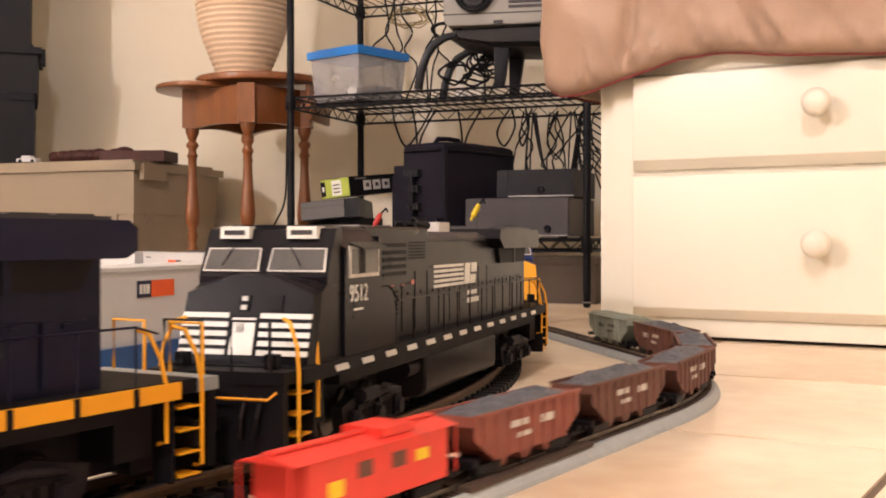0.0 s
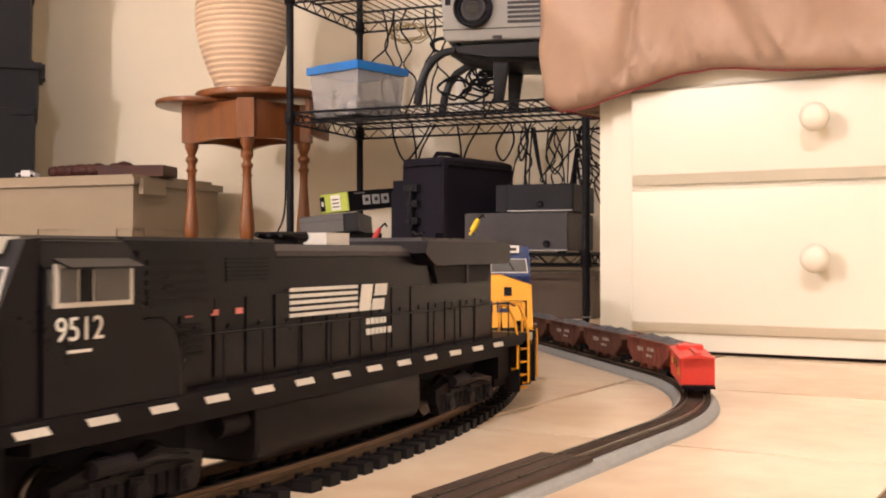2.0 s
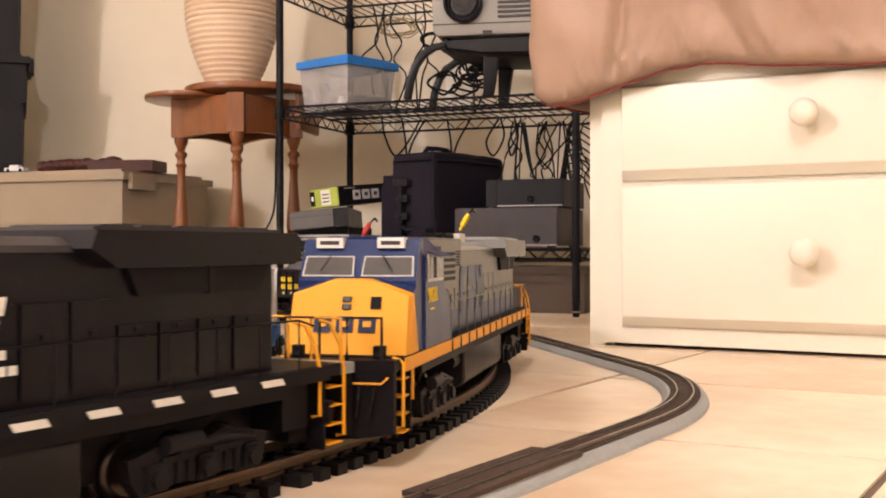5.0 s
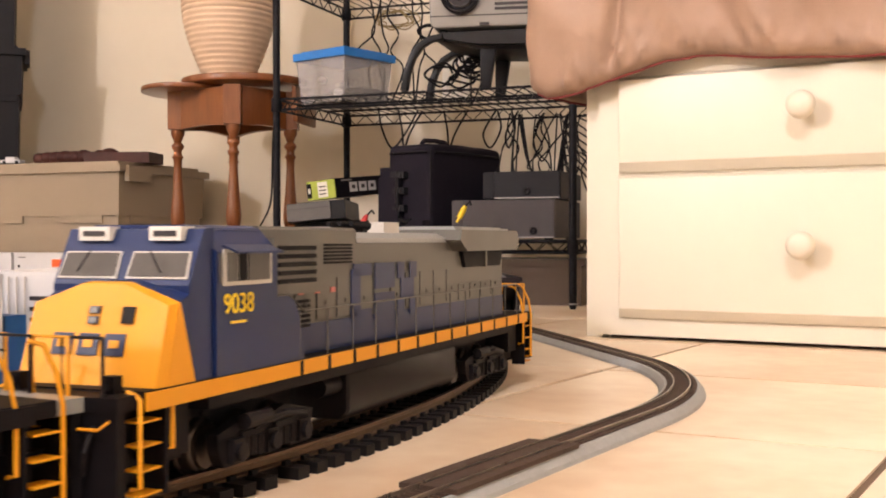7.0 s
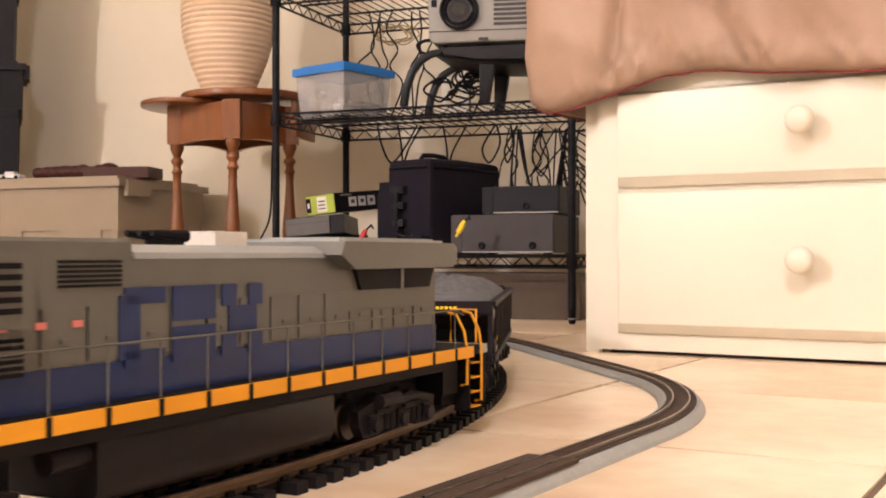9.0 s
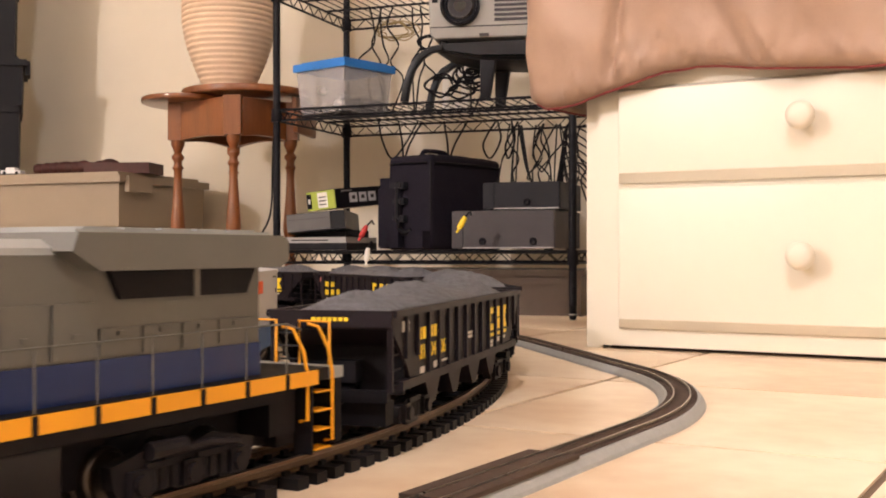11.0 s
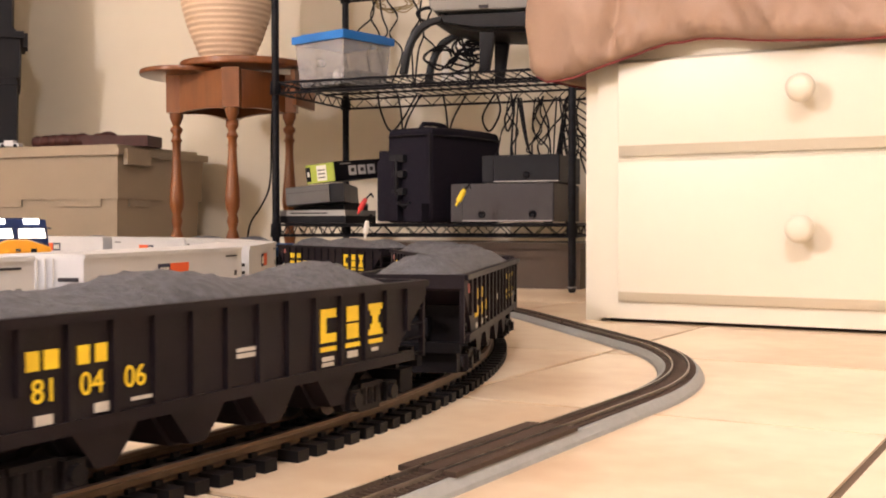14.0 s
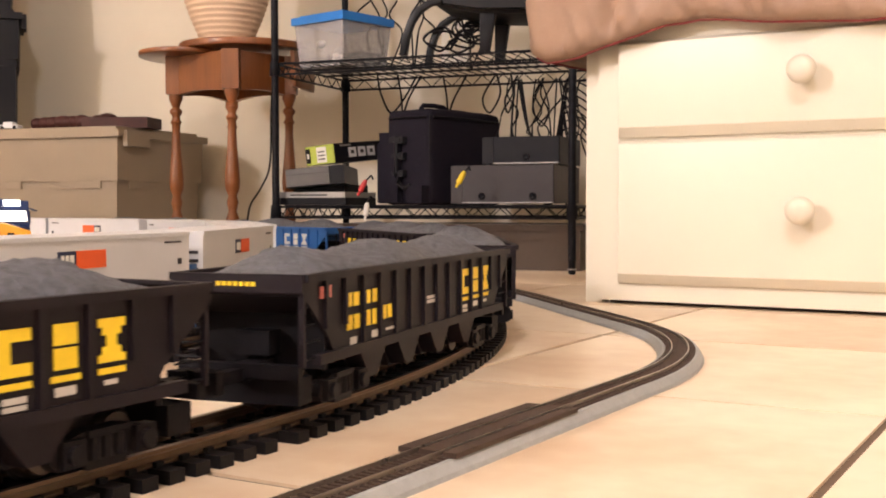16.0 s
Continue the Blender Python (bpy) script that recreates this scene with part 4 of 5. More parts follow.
def truck(parent, x, axles, spread, big, me):
    """Side frames, springs and wheels of one truck."""
    r = 0.0165 if big else 0.0145
    base = new("truck")
    base.parent = parent
    base.matrix_basis = pose(x, 0, 0)
    half = spread * (axles - 1) / 2
    for s in (-1, 1):
        y = s * 0.037
        bm = B()
        if big:
            prism(bm, [(-half - 0.016, 0.014), (-half - 0.010, 0.006), (-half + 0.012, 0.006), (-half + 0.018, 0.016), (-0.018, 0.016), (-0.010, 0.007), (0.010, 0.007), (0.018, 0.016), (half - 0.018, 0.016),
                       (half - 0.012, 0.006), (half + 0.010, 0.006), (half + 0.016, 0.014), (half + 0.018, 0.026), (half * 0.5, 0.034), (0, 0.029), (-half * 0.5, 0.034), (-half - 0.018, 0.026)], y - 0.004, y + 0.004)
        else:
            prism(bm, [(-half - 0.013, 0.012), (-half - 0.008, 0.007), (-half + 0.010, 0.007), (-0.014, 0.004), (0.014, 0.004), (half - 0.010, 0.007), (half + 0.008, 0.007), (half + 0.013, 0.012),
                       (half + 0.010, 0.020), (0.016, 0.024), (-0.016, 0.024), (-half - 0.010, 0.020)], y - 0.004, y + 0.004)
        part("side_frame", bm, M["truck"], base)
        for k in range(axles):
            ax = -half + k * spread
            bm = B()
            box(bm, ax - 0.007, ax + 0.007, y + s * 0.004 - 0.004, y + s * 0.004 + 0.004, 0.008, 0.022)
            soften(bm, 0.0015, 1)
            lathe(bm, [(0.0055, -0.003), (0.0055, 0.003)], 12, (ax, y + s * 0.008, 0.0145), "y")
            part("axle_box", bm, M["truck"], base)
        for k in range(axles - 1):
            cx = -half + (k + 0.5) * spread
            bm = B()
            for j in range(3):
                lathe(bm, [(0.0042, 0.009), (0.0042, 0.021)], 8, (cx - 0.009 + j * 0.009, y + s * 0.003, 0))
            box(bm, cx - 0.014, cx + 0.014, y - 0.006, y + 0.006, 0.0205, 0.0245)
            part("spring_set", bm, M["truck"], base)
        if big:
            bm = B()
            tube(bm, [(-half, y + s * 0.008, 0.026), (-half * 0.3, y + s * 0.009, 0.030), (half * 0.6, y + s * 0.008, 0.027)], 0.0022)
            lathe(bm, [(0.005, -0.014), (0.005, 0.014)], 12, (half * 0.5, y + s * 0.007, 0.031), "x")
            part("brake_cylinder", bm, M["truck"], base)
    for k in range(axles):
        ax = -half + k * spread
        for s in (-1, 1):
            w = new("wheel", me)
            w.parent = base
            w.matrix_basis = pose(ax, s * 0.0205, r, 0, 0, 0 if s < 0 else 180)
        bm = B()
        tube(bm, [(ax, -0.02, r), (ax, 0.02, r)], 0.003, 8)
        part("axle", bm, M["under"], base)
    bm = B()
    box(bm, -half * 0.9, half * 0.9, -0.016, 0.016, 0.016, 0.036)
    part("bolster", bm, M["under"], base)
    return base


def coupler(parent, x, s):
    bm = B()
    box(bm, min(x, x + s * 0.032), max(x, x + s * 0.032), -0.004, 0.004, 0.026, 0.034)
    prism(bm, [(x + s * 0.028, -0.010), (x + s * 0.043, -0.006), (x + s * 0.043, 0.010), (x + s * 0.034, 0.010), (x + s * 0.034, 0.002), (x + s * 0.028, 0.002)], 0.023, 0.037, "z")
    part("coupler", bm, M["under"], parent, "black knuckle coupler")


def bars(parent, rows, y, material, name="marking"):
    """Flat markings on a side wall: x0, x1, z0, z1."""
    s = 1 if y > 0 else -1
    for x0, x1, z0, z1, *lean in rows:
        k = lean[0] if lean else 0.0
        bm = B()
        prism(bm, [(x0, z0), (x1, z0), (x1 + k, z1), (x0 + k, z1)], min(y, y + s * 0.0006), max(y, y + s * 0.0006))
        part(name, bm, material, parent)


def locomotive(name_label, body, cab, nose, sill, roof, rail_end, rail_side, low=None, stripes=False, number="", num_mat="markwhite", marks=(), mark_mat="markwhite", number_boards=True, lit=False):
    ob = thing("locomotive", name_label, "model locomotive")
    zd, zr = 0.0615, 0.146          # deck and roof above the rail
    # frame and walkway
    bm = B()
    box(bm, -0.346, 0.340, -0.047, 0.047, 0.0535, 0.0615)
    part("walkway", bm, M["under"], ob)
    for s in (-1, 1):
        bm = B()
        box(bm, -0.332, 0.340, min(s * 0.047, s * 0.0485), max(s * 0.047, s * 0.0485), 0.0515, 0.0608)
        part("sill", bm, M[sill], ob, "painted frame sill")
        bm = B()
        box(bm, -0.29, 0.28, min(s * 0.030, s * 0.046), max(s * 0.030, s * 0.046), 0.044, 0.0535)
        part("frame_beam", bm, M["under"], ob)
    # motor blocks between the wheels, sand boxes behind the end steps
    for s in (-1, 1):
        boxpart("motor_block", (min(s * 0.130, s * 0.318), max(s * 0.130, s * 0.318), -0.0150, 0.0150, 0.012, 0.0535), M["under"], ob, 0.002)
        # dark box added behind the pilot to cover a bright patch of floor
        boxpart("pilot_dark_fill", (min(s * 0.3185, s * 0.351), max(s * 0.3185, s * 0.351), -0.024, 0.024, 0.010, 0.0530), M["under"], ob, 0.002)
        for y in (-1, 1):
            boxpart("sand_box", (min(s * 0.291, s * 0.318), max(s * 0.291, s * 0.318), min(y * 0.0152, y * 0.0400), max(y * 0.0152, y * 0.0400), 0.022, 0.0535), M["under"], ob, 0.002)
    # fuel tank
    bm = B()
    prism(bm, [(-0.042, 0.0455), (-0.0445, 0.0435), (-0.0445, 0.016), (-0.039, 0.010), (0.039, 0.010), (0.0445, 0.016), (0.0445, 0.0435), (0.042, 0.0455)], -0.122, 0.098, "x")
    soften(bm, 0.002, 1)
    part("fuel_tank", bm, M["tank"], ob, smooth=35)
    bm = B()
    tube(bm, [(0.100, 0.034, 0.036), (0.126, 0.034, 0.036)], 0.007, 12)
    part("air_tank", bm, M["truck"], ob, smooth=50)
    # hood: lower, narrow; the sides carry doors
    bm = B()
    prism(bm, [(-0.034, zd), (0.034, zd), (0.034, 0.136), (0.028, 0.1425), (-0.028, 0.1425), (-0.034, 0.136)], -0.288, 0.205, "x")
    part("hood", bm, M[body], ob)
    if low:
        for s in (-1, 1):
            bm = B()
            box(bm, -0.2885, 0.2055, min(s * 0.0335, s * 0.0348), max(s * 0.0335, s * 0.0348), zd, 0.082)
            part("lower_band", bm, M[low], ob, "blue lower band of the hood")
    # hood doors: raised panels
    for s in (-1, 1):
        for k in range(15):
            x = -0.278 + k * 0.0315
            z1 = 0.112 if k > 3 else 0.098
            bm = B()
            box(bm, x, x + 0.0285, min(s * 0.0345, s * 0.0353), max(s * 0.0345, s * 0.0353), 0.084 if low else zd + 0.004, z1)
            box(bm, x + 0.012, x + 0.0165, min(s * 0.0353, s * 0.0362), max(s * 0.0353, s * 0.0362), 0.094, 0.0965)
            part("hood_door", bm, M[body], ob)
        # dark intakes
        for x0, x1, z0, z1 in ((0.074, 0.118, 0.122, 0.137), (0.140, 0.190, 0.080, 0.100)):
            bm = B()
            n = 6
            for j in range(n):
                z = z0 + (z1 - z0) * j / n
                box(bm, x0, x1, min(s * 0.0342, s * 0.0362), max(s * 0.0342, s * 0.0362), z, z + (z1 - z0) / n * 0.6)
            part("grille", bm, M["under"], ob, "dark louvred grille")
        # electrical cabinet behind the cab, with slats
        bm = B()
        box(bm, 0.142, 0.205, min(s * 0.034, s * 0.045), max(s * 0.034, s * 0.045), 0.104, 0.140)
        soften(bm, 0.002, 1)
        part("blower_box", bm, M[body], ob)
        for j in range(5):
            boxpart("louvre", (0.150, 0.200, min(s * 0.0445, s * 0.0463), max(s * 0.0445, s * 0.0463), 0.111 + j * 0.0053, 0.1138 + j * 0.0053), M["under"], ob)
        # cab-coloured panel that runs back below the cabinet with a curved end
        bm = B()
        prism(bm, [(0.205, zd), (0.205, 0.1035), (0.190, 0.1035), (0.182, 0.100), (0.177, 0.093), (0.172, 0.078), (0.168, zd)], min(s * 0.034, s * 0.0468), max(s * 0.034, s * 0.0468))
        part("cab_skirt", bm, M[cab], ob)
        # radiator wing
        bm = B()
        prism(bm, [(-0.300, 0.1325), (-0.292, 0.1285), (-0.142, 0.1285), (-0.124, 0.1385), (-0.128, 0.148), (-0.294, 0.148), (-0.300, 0.144)], min(s * 0.0, s * 0.0485), max(s * 0.0, s * 0.0485))
        part("radiator_wing", bm, M[body], ob)
        bm = B()
        prism(bm, [(-0.280, 0.1280), (-0.160, 0.1280), (-0.168, 0.113), (-0.272, 0.113)], min(s * 0.030, s * 0.0375), max(s * 0.030, s * 0.0375))
        part("radiator_intake", bm, M["under"], ob, "dark radiator intake")
        boxpart("intake_post", (-0.229, -0.224, min(s * 0.030, s * 0.0382), max(s * 0.030, s * 0.0382), 0.1125, 0.1285), M[body], ob)
    bm = B()
    box(bm, -0.290, -0.134, -0.040, 0.040, 0.148, 0.1500)
    for k in range(5):
        box(bm, -0.284 + k * 0.029, -0.260 + k * 0.029, -0.034, 0.034, 0.1500, 0.1512)
    part("radiator_top", bm, M[roof], ob, "paler radiator roof grille")
    bm = B()
    prism(bm, [(-0.034, 0.1365), (0.034, 0.1365), (0.0335, 0.1400), (0.024, 0.1445), (-0.024, 0.1445), (-0.0335, 0.1400)], -0.126, 0.062, "x")
    part("hood_roof", bm, M[roof], ob)
    bm = B()
    prism(bm, [(-0.0352, 0.112), (0.0352, 0.112), (0.0352, 0.1455), (0.033, 0.1475), (-0.033, 0.1475), (-0.0352, 0.1455)], 0.066, 0.2055, "x")
    part("equipment_hood", bm, M[body], ob)
    boxpart("exhaust", (-0.062, -0.030, -0.015, 0.015, 0.1445, 0.1535), M["rimwhite"], ob, 0.002, "pale exhaust stack")
    bm = B()
    for k in range(3):
        tube(bm, [(-0.008, -0.010 + k * 0.010, 0.150), (0.022, -0.010 + k * 0.010, 0.1515)], [0.004, 0.002], 8)
    box(bm, -0.004, 0.004, -0.012, 0.012, 0.1445, 0.149)
    part("air_horn", bm, M["under"], ob, "dark air horn")
    # cab
    xb, xf = 0.205, 0.286
    bm = B()
    prism(bm, [(-0.0475, zd), (0.0475, zd), (0.0475, 0.132), (0.034, zr), (-0.034, zr), (-0.0475, 0.132)], xb, xf - 0.012, "x")
    part("cab", bm, M[cab], ob)
    # windshield block leans back
    bm = B()
    prism(bm, [(xf - 0.012, zd), (xf + 0.012, zd), (xf + 0.012, 0.114), (xf + 0.004, 0.131), (xf - 0.003, zr - 0.001), (xf - 0.012, zr)], -0.0455, 0.0455)
    part("cab_front", bm, M[cab], ob)
    for s in (-1, 1):
        bm = B()
        prism(bm, [(0.0030 * s, 0.1170), (0.0435 * s, 0.1170), (0.0420 * s, 0.1335), (0.0040 * s, 0.1335)], 0, 0.0012, "x", pose(xf + 0.0050, 0, 0))
        tilt = Matrix.Translation((xf + 0.0105, 0, 0.1165)) @ pose(0, 0, 0, 0, -25, 0) @ Matrix.Translation((-(xf + 0.0050), 0, -0.1165))
        bmesh.ops.transform(bm, matrix=tilt, verts=bm.verts)
        part("windshield_gasket", bm, M["rimwhite"], ob, "pale window gasket")
        bm = B()
        prism(bm, [(0.0042 * s, 0.1181), (0.0422 * s, 0.1181), (0.0409 * s, 0.1325), (0.0051 * s, 0.1325)], 0.0011, 0.0017, "x", pose(xf + 0.0050, 0, 0))
        bmesh.ops.transform(bm, matrix=tilt, verts=bm.verts)
        part("windshield", bm, M["light"] if lit else M["cabin"], ob, "grey glazed windshield")
        bm = B()
        tube(bm, [(xf + 0.0115, 0.020 * s, 0.133), (xf + 0.0135, 0.028 * s, 0.121)], 0.0006, 4)
        part("wiper", bm, M["under"], ob)
        # side windows
        bm = B()
        y = s * 0.0475
        box(bm, 0.214, 0.268, min(y, y + s * 0.0012), max(y, y + s * 0.0012), 0.1125, 0.1335)
        part("side_gasket", bm, M["rimwhite"], ob, "pale window frame")
        for x0, x1, k in ((0.217, 0.242, "cabin"), (0.2435, 0.252, "under"), (0.2535, 0.265, "cabin")):
            bm = B()
            box(bm, x0, x1, min(y + s * 0.001, y + s * 0.0018), max(y + s * 0.001, y + s * 0.0018), 0.1150, 0.1315)
            part("side_pane", bm, M[k], ob)
        bm = B()
        box(bm, 0.2695, 0.2715, min(y, y + s * 0.001), max(y, y + s * 0.001), 0.114, 0.131)
        part("quarter_pane", bm, M["cabin"], ob)
        bm = B()
        prism(bm, [(s * 0.0475, 0.1350), (s * 0.0475, 0.1362), (s * 0.058, 0.1322), (s * 0.058, 0.1310)], 0.216, 0.268, "x")
        part("awning", bm, M[cab], ob, "small awning over the side window")
        if number_boards:
            bm = B()
            c = 0.024 * s
            box(bm, xf - 0.010, xf + 0.0035, c - 0.0105, c + 0.0105, 0.1385, 0.1465)
            part("number_board", bm, M["light"] if lit else M["markwhite"], ob, "white number board")
            if not lit:
                bm = B()
                box(bm, xf + 0.0034, xf + 0.0040, c - 0.0075, c + 0.0075, 0.1410, 0.1440)
                part("board_mark", bm, M["gunmetal"], ob)
    bm = B()
    prism(bm, [(-0.036, zr - 0.0015), (0.036, zr - 0.0015), (0.030, zr + 0.0015), (-0.030, zr + 0.0015)], xb + 0.002, xf - 0.006, "x")
    part("cab_roof", bm, M[cab], ob)
    # nose with its ridge in the middle
    bm = B()
    x0, x1 = xf + 0.010, 0.322
    sec = []
    for x, foot, top_c, top_s, w in ((x0, x0, 0.1165, 0.110, 0.0455), (x1 - 0.014, x1 - 0.003, 0.1150, 0.1042, 0.0455)):
        sec.append([bm.verts.new((foot if z == zd else x, y, z)) for y, z in ((-w, zd), (w, zd), (w, top_s), (0.014, top_c), (-0.014, top_c), (-w, top_s))])
    k = 6
    fs = [bm.faces.new(sec[0][::-1])]
    for i in range(k):
        fs.append(bm.faces.new((sec[0][i], sec[0][(i + 1) % k], sec[1][(i + 1) % k], sec[1][i])))
    bmesh.ops.recalc_face_normals(bm, faces=bm.faces)
    bmesh.ops.remove_doubles(bm, verts=bm.verts, dist=1e-6)
    part("nose_hood", bm, M[cab], ob)
    # nose door panel: a shell in front of the nose
    bm = B()
    r0 = [bm.verts.new((x, y, z)) for x, y, z in ((x1 - 0.004, -0.0462, zd), (x1 - 0.004, 0.0462, zd), (x1 - 0.015, 0.0460, 0.1052), (x1 - 0.017, 0.014, 0.1160), (x1 - 0.017, -0.014, 0.1160), (x1 - 0.015, -0.0460, 0.1052))]
    fw = [bm.verts.new((x, y, z)) for x, y, z in ((x1 + 0.006, -0.0450, zd), (x1 + 0.006, 0.0450, zd), (x1 - 0.007, 0.0440, 0.1040), (x1 - 0.01037, 0.014, 0.1150), (x1 - 0.01037, -0.014, 0.1150), (x1 - 0.007, -0.0440, 0.1040))]
    bm.faces.new(fw)
    bm.faces.new(r0[::-1])
    for i in range(6):
        bm.faces.new((r0[i], r0[(i + 1) % 6], fw[(i + 1) % 6], fw[i]))
    bmesh.ops.recalc_face_normals(bm, faces=bm.faces)
    nose_ob = part("nose_front", bm, M[nose], ob, "front of the nose")
    if nose == "cyellow":
        # the nose colour sweeps back along the foot of both sides
        for s in (-1, 1):
            bm = B()
            prism(bm, [(x1 - 0.003, zd), (x1 - 0.029, zd), (x1 - 0.0155, 0.1046), (x1 - 0.0130, 0.1046)], min(s * 0.0452, s * 0.0461), max(s * 0.0452, s * 0.0461))
            part("nose_sweep", bm, M[nose], nose_ob)

    def on_nose(y0, y1, z0, z1, key, name, lab="", d=0.0010):
        bm = B()
        f = lambda z: x1 + 0.006 - 0.013 * (z - zd) / (0.1040 - zd)
        vs = [bm.verts.new(p) for p in ((f(z0) + d, y0, z0), (f(z0) + d, y1, z0), (f(z1) + d, y1, z1), (f(z1) + d, y0, z1),
                                        (f(z0) - 0.0008, y0, z0), (f(z0) - 0.0008, y1, z0), (f(z1) - 0.0008, y1, z1), (f(z1) - 0.0008, y0, z1))]
        for q in ((0, 1, 2, 3), (7, 6, 5, 4), (0, 4, 5, 1), (1, 5, 6, 2), (2, 6, 7, 3), (3, 7, 4, 0)):
            bm.faces.new([vs[i] for i in q])
        bmesh.ops.recalc_face_normals(bm, faces=bm.faces)
        part(name, bm, M[key], nose_ob, lab)

    on_nose(0.016, 0.024, 0.094, 0.103, "under", "nose_window", "dark square nose window")
    for z in (0.0935, 0.0990):
        on_nose(-0.0055, 0.0015, z, z + 0.0040, "gunmetal" if nose == "cyellow" else "under", "headlight_rim", d=0.0012)
        on_nose(-0.0040, 0.0000, z + 0.0006, z + 0.0034, "rimwhite" if nose != "cyellow" else "cgrey", "headlight", d=0.0018)
    # ditch lamps low on the platform
    for y in (-0.030, 0.030):
        bm = B()
        box(bm, 0.341, 0.348, y - 0.004, y + 0.004, 0.0606, 0.0695)
        soften(bm, 0.002, 1)
        lathe(bm, [(0.0030, 0.348), (0.0030, 0.3495), (0.0022, 0.3490)], 14, (0, y, 0.0655), "x")
        part("ditch_lamp", bm, M["under"], ob, "small black ditch lamp", 50)
    if stripes:
        for j in range(5):
            z = 0.0665 + j * 0.0056
            on_nose(-0.0445, -0.012, z, z + 0.0031, "markwhite", "nose_stripe", "white nose stripe")
            on_nose(0.010, 0.0445, z, z + 0.0031, "markwhite", "nose_stripe", "white nose stripe")
        on_nose(-0.009, 0.007, 0.0665, 0.089, "markwhite", "emblem", "white block emblem")
        on_nose(-0.006, 0.000, 0.080, 0.086, "under", "emblem_cut")
    elif nose == "cyellow":
        for y0, y1 in ((-0.026, -0.013), (-0.009, 0.004), (0.008, 0.021)):
            on_nose(y0, y1, 0.0770, 0.0885, "cnavy", "emblem_block", "dark blue block of the nose emblem")
            on_nose(y0 + 0.0035, y1 - 0.0035, 0.0812, 0.0852, "cyellow", "emblem_cut", d=0.0016)
    # end platforms, pilots, steps, rails
    for s in (-1, 1):
        xe = 0.340 if s > 0 else -0.346
        bm = B()
        box(bm, min(xe, xe + s * 0.020), max(xe, xe + s * 0.020), -0.045, 0.045, 0.053, 0.0605)
        part("end_platform", bm, M["under"] if s > 0 else M["roofgrey"], ob)
        bm = B()
        prism(bm, [(-0.044, 0.010), (-0.018, 0.006), (0.018, 0.006), (0.044, 0.010), (0.044, 0.053), (-0.044, 0.053)], min(xe + s * 0.012, xe + s * 0.019), max(xe + s * 0.012, xe + s * 0.019), "x")
        part("pilot", bm, M["under"], ob, "black pilot plate")
        coupler(ob, xe + s * 0.016, s)
        for y in (-0.030, -0.020, 0.020, 0.030):
            bm = B()
            tube(bm, [(xe + s * 0.019, y, 0.046), (xe + s * 0.026, y, 0.034), (xe + s * 0.024, y * 0.9, 0.022)], 0.0014, 6)
            part("air_hose", bm, M["truck"], ob, "rubber air hose")
        bm = B()
        tube(bm, [(xe + s * 0.0195, -0.040, 0.049), (xe + s * 0.023, -0.036, 0.045), (xe + s * 0.023, 0.036, 0.045), (xe + s * 0.0195, 0.040, 0.049)], 0.0009, 5)
        part("cut_lever", bm, M[rail_end], ob, "painted uncoupling lever")
        for y in (-0.047, 0.047):
            o = 1 if y > 0 else -1
            bm = B()
            xs = xe - s * 0.018
            for j in range(4):
                box(bm, min(xs + s * 0.004, xs + s * 0.021), max(xs + s * 0.004, xs + s * 0.021), min(y - o * 0.012, y), max(y - o * 0.012, y), 0.008 + j * 0.0125, 0.0090 + j * 0.0125)
            part("step_ladder", bm, M[rail_end], ob, "painted step treads")
            bm = B()
            box(bm, min(xs - s * 0.002, xs), max(xs - s * 0.002, xs), min(y - o * 0.014, y), max(y - o * 0.014, y), 0.006, 0.053)
            part("step_plate", bm, M["under"], ob)
            for dx in (0.004, -0.024):
                bm = B()
                xx = xe + s * dx
                low_rail = s > 0 and nose == "cyellow"
                top = [(xx, y - o * 0.003, 0.060), (xx, y - o * 0.008, 0.0615)] if low_rail else [(xx - s * 0.002, y - o * 0.002, 0.074), (xx - s * 0.005, y - o * 0.008, 0.088), (xx - s * 0.009, y - o * 0.014, 0.090)]
                tube(bm, [(xx, y - o * 0.006, 0.012 if dx > 0 else 0.028), (xx, y, 0.013 if dx > 0 else 0.029), (xx, y, 0.058)] + top, 0.0013, 6)
                part("grab_rail", bm, M[rail_end], ob, "painted grab rail", 60)
            bm = B()
            yb = y - o * 0.012
            tube(bm, [(xe + s * 0.018, yb, 0.060), (xe + s * 0.018, yb, 0.090), (xe + s * 0.018, o * 0.010, 0.090), (xe + s * 0.018, o * 0.010, 0.060)], 0.0012, 6)
            part("end_rail", bm, M["truck"] if s > 0 else M[rail_end], ob, "end handrail", 60)
    for s in (-1, 1):
        y = s * 0.0465
        for k in range(13):
            x = -0.300 + k * 0.0395
            bm = B()
            tube(bm, [(x, y, 0.056), (x, y, 0.0925)], 0.0006, 5)
            part("stanchion", bm, M[rail_side], ob)
        bm = B()
        tube(bm, [(-0.316, y, 0.088), (-0.300, y, 0.0925), (0.168, y, 0.0925), (0.188, y, 0.104), (0.203, y, 0.104)], 0.0007, 5)
        part("handrail", bm, M[rail_side], ob)
        if sill == "under":
            for k in range(13):
                x = 0.270 - k * 0.046
                bm = B()
                prism(bm, [(x, 0.0537), (x + 0.021, 0.0537), (x + 0.024, 0.0578), (x + 0.003, 0.0578)], min(s * 0.0486, s * 0.0492), max(s * 0.0486, s * 0.0492))
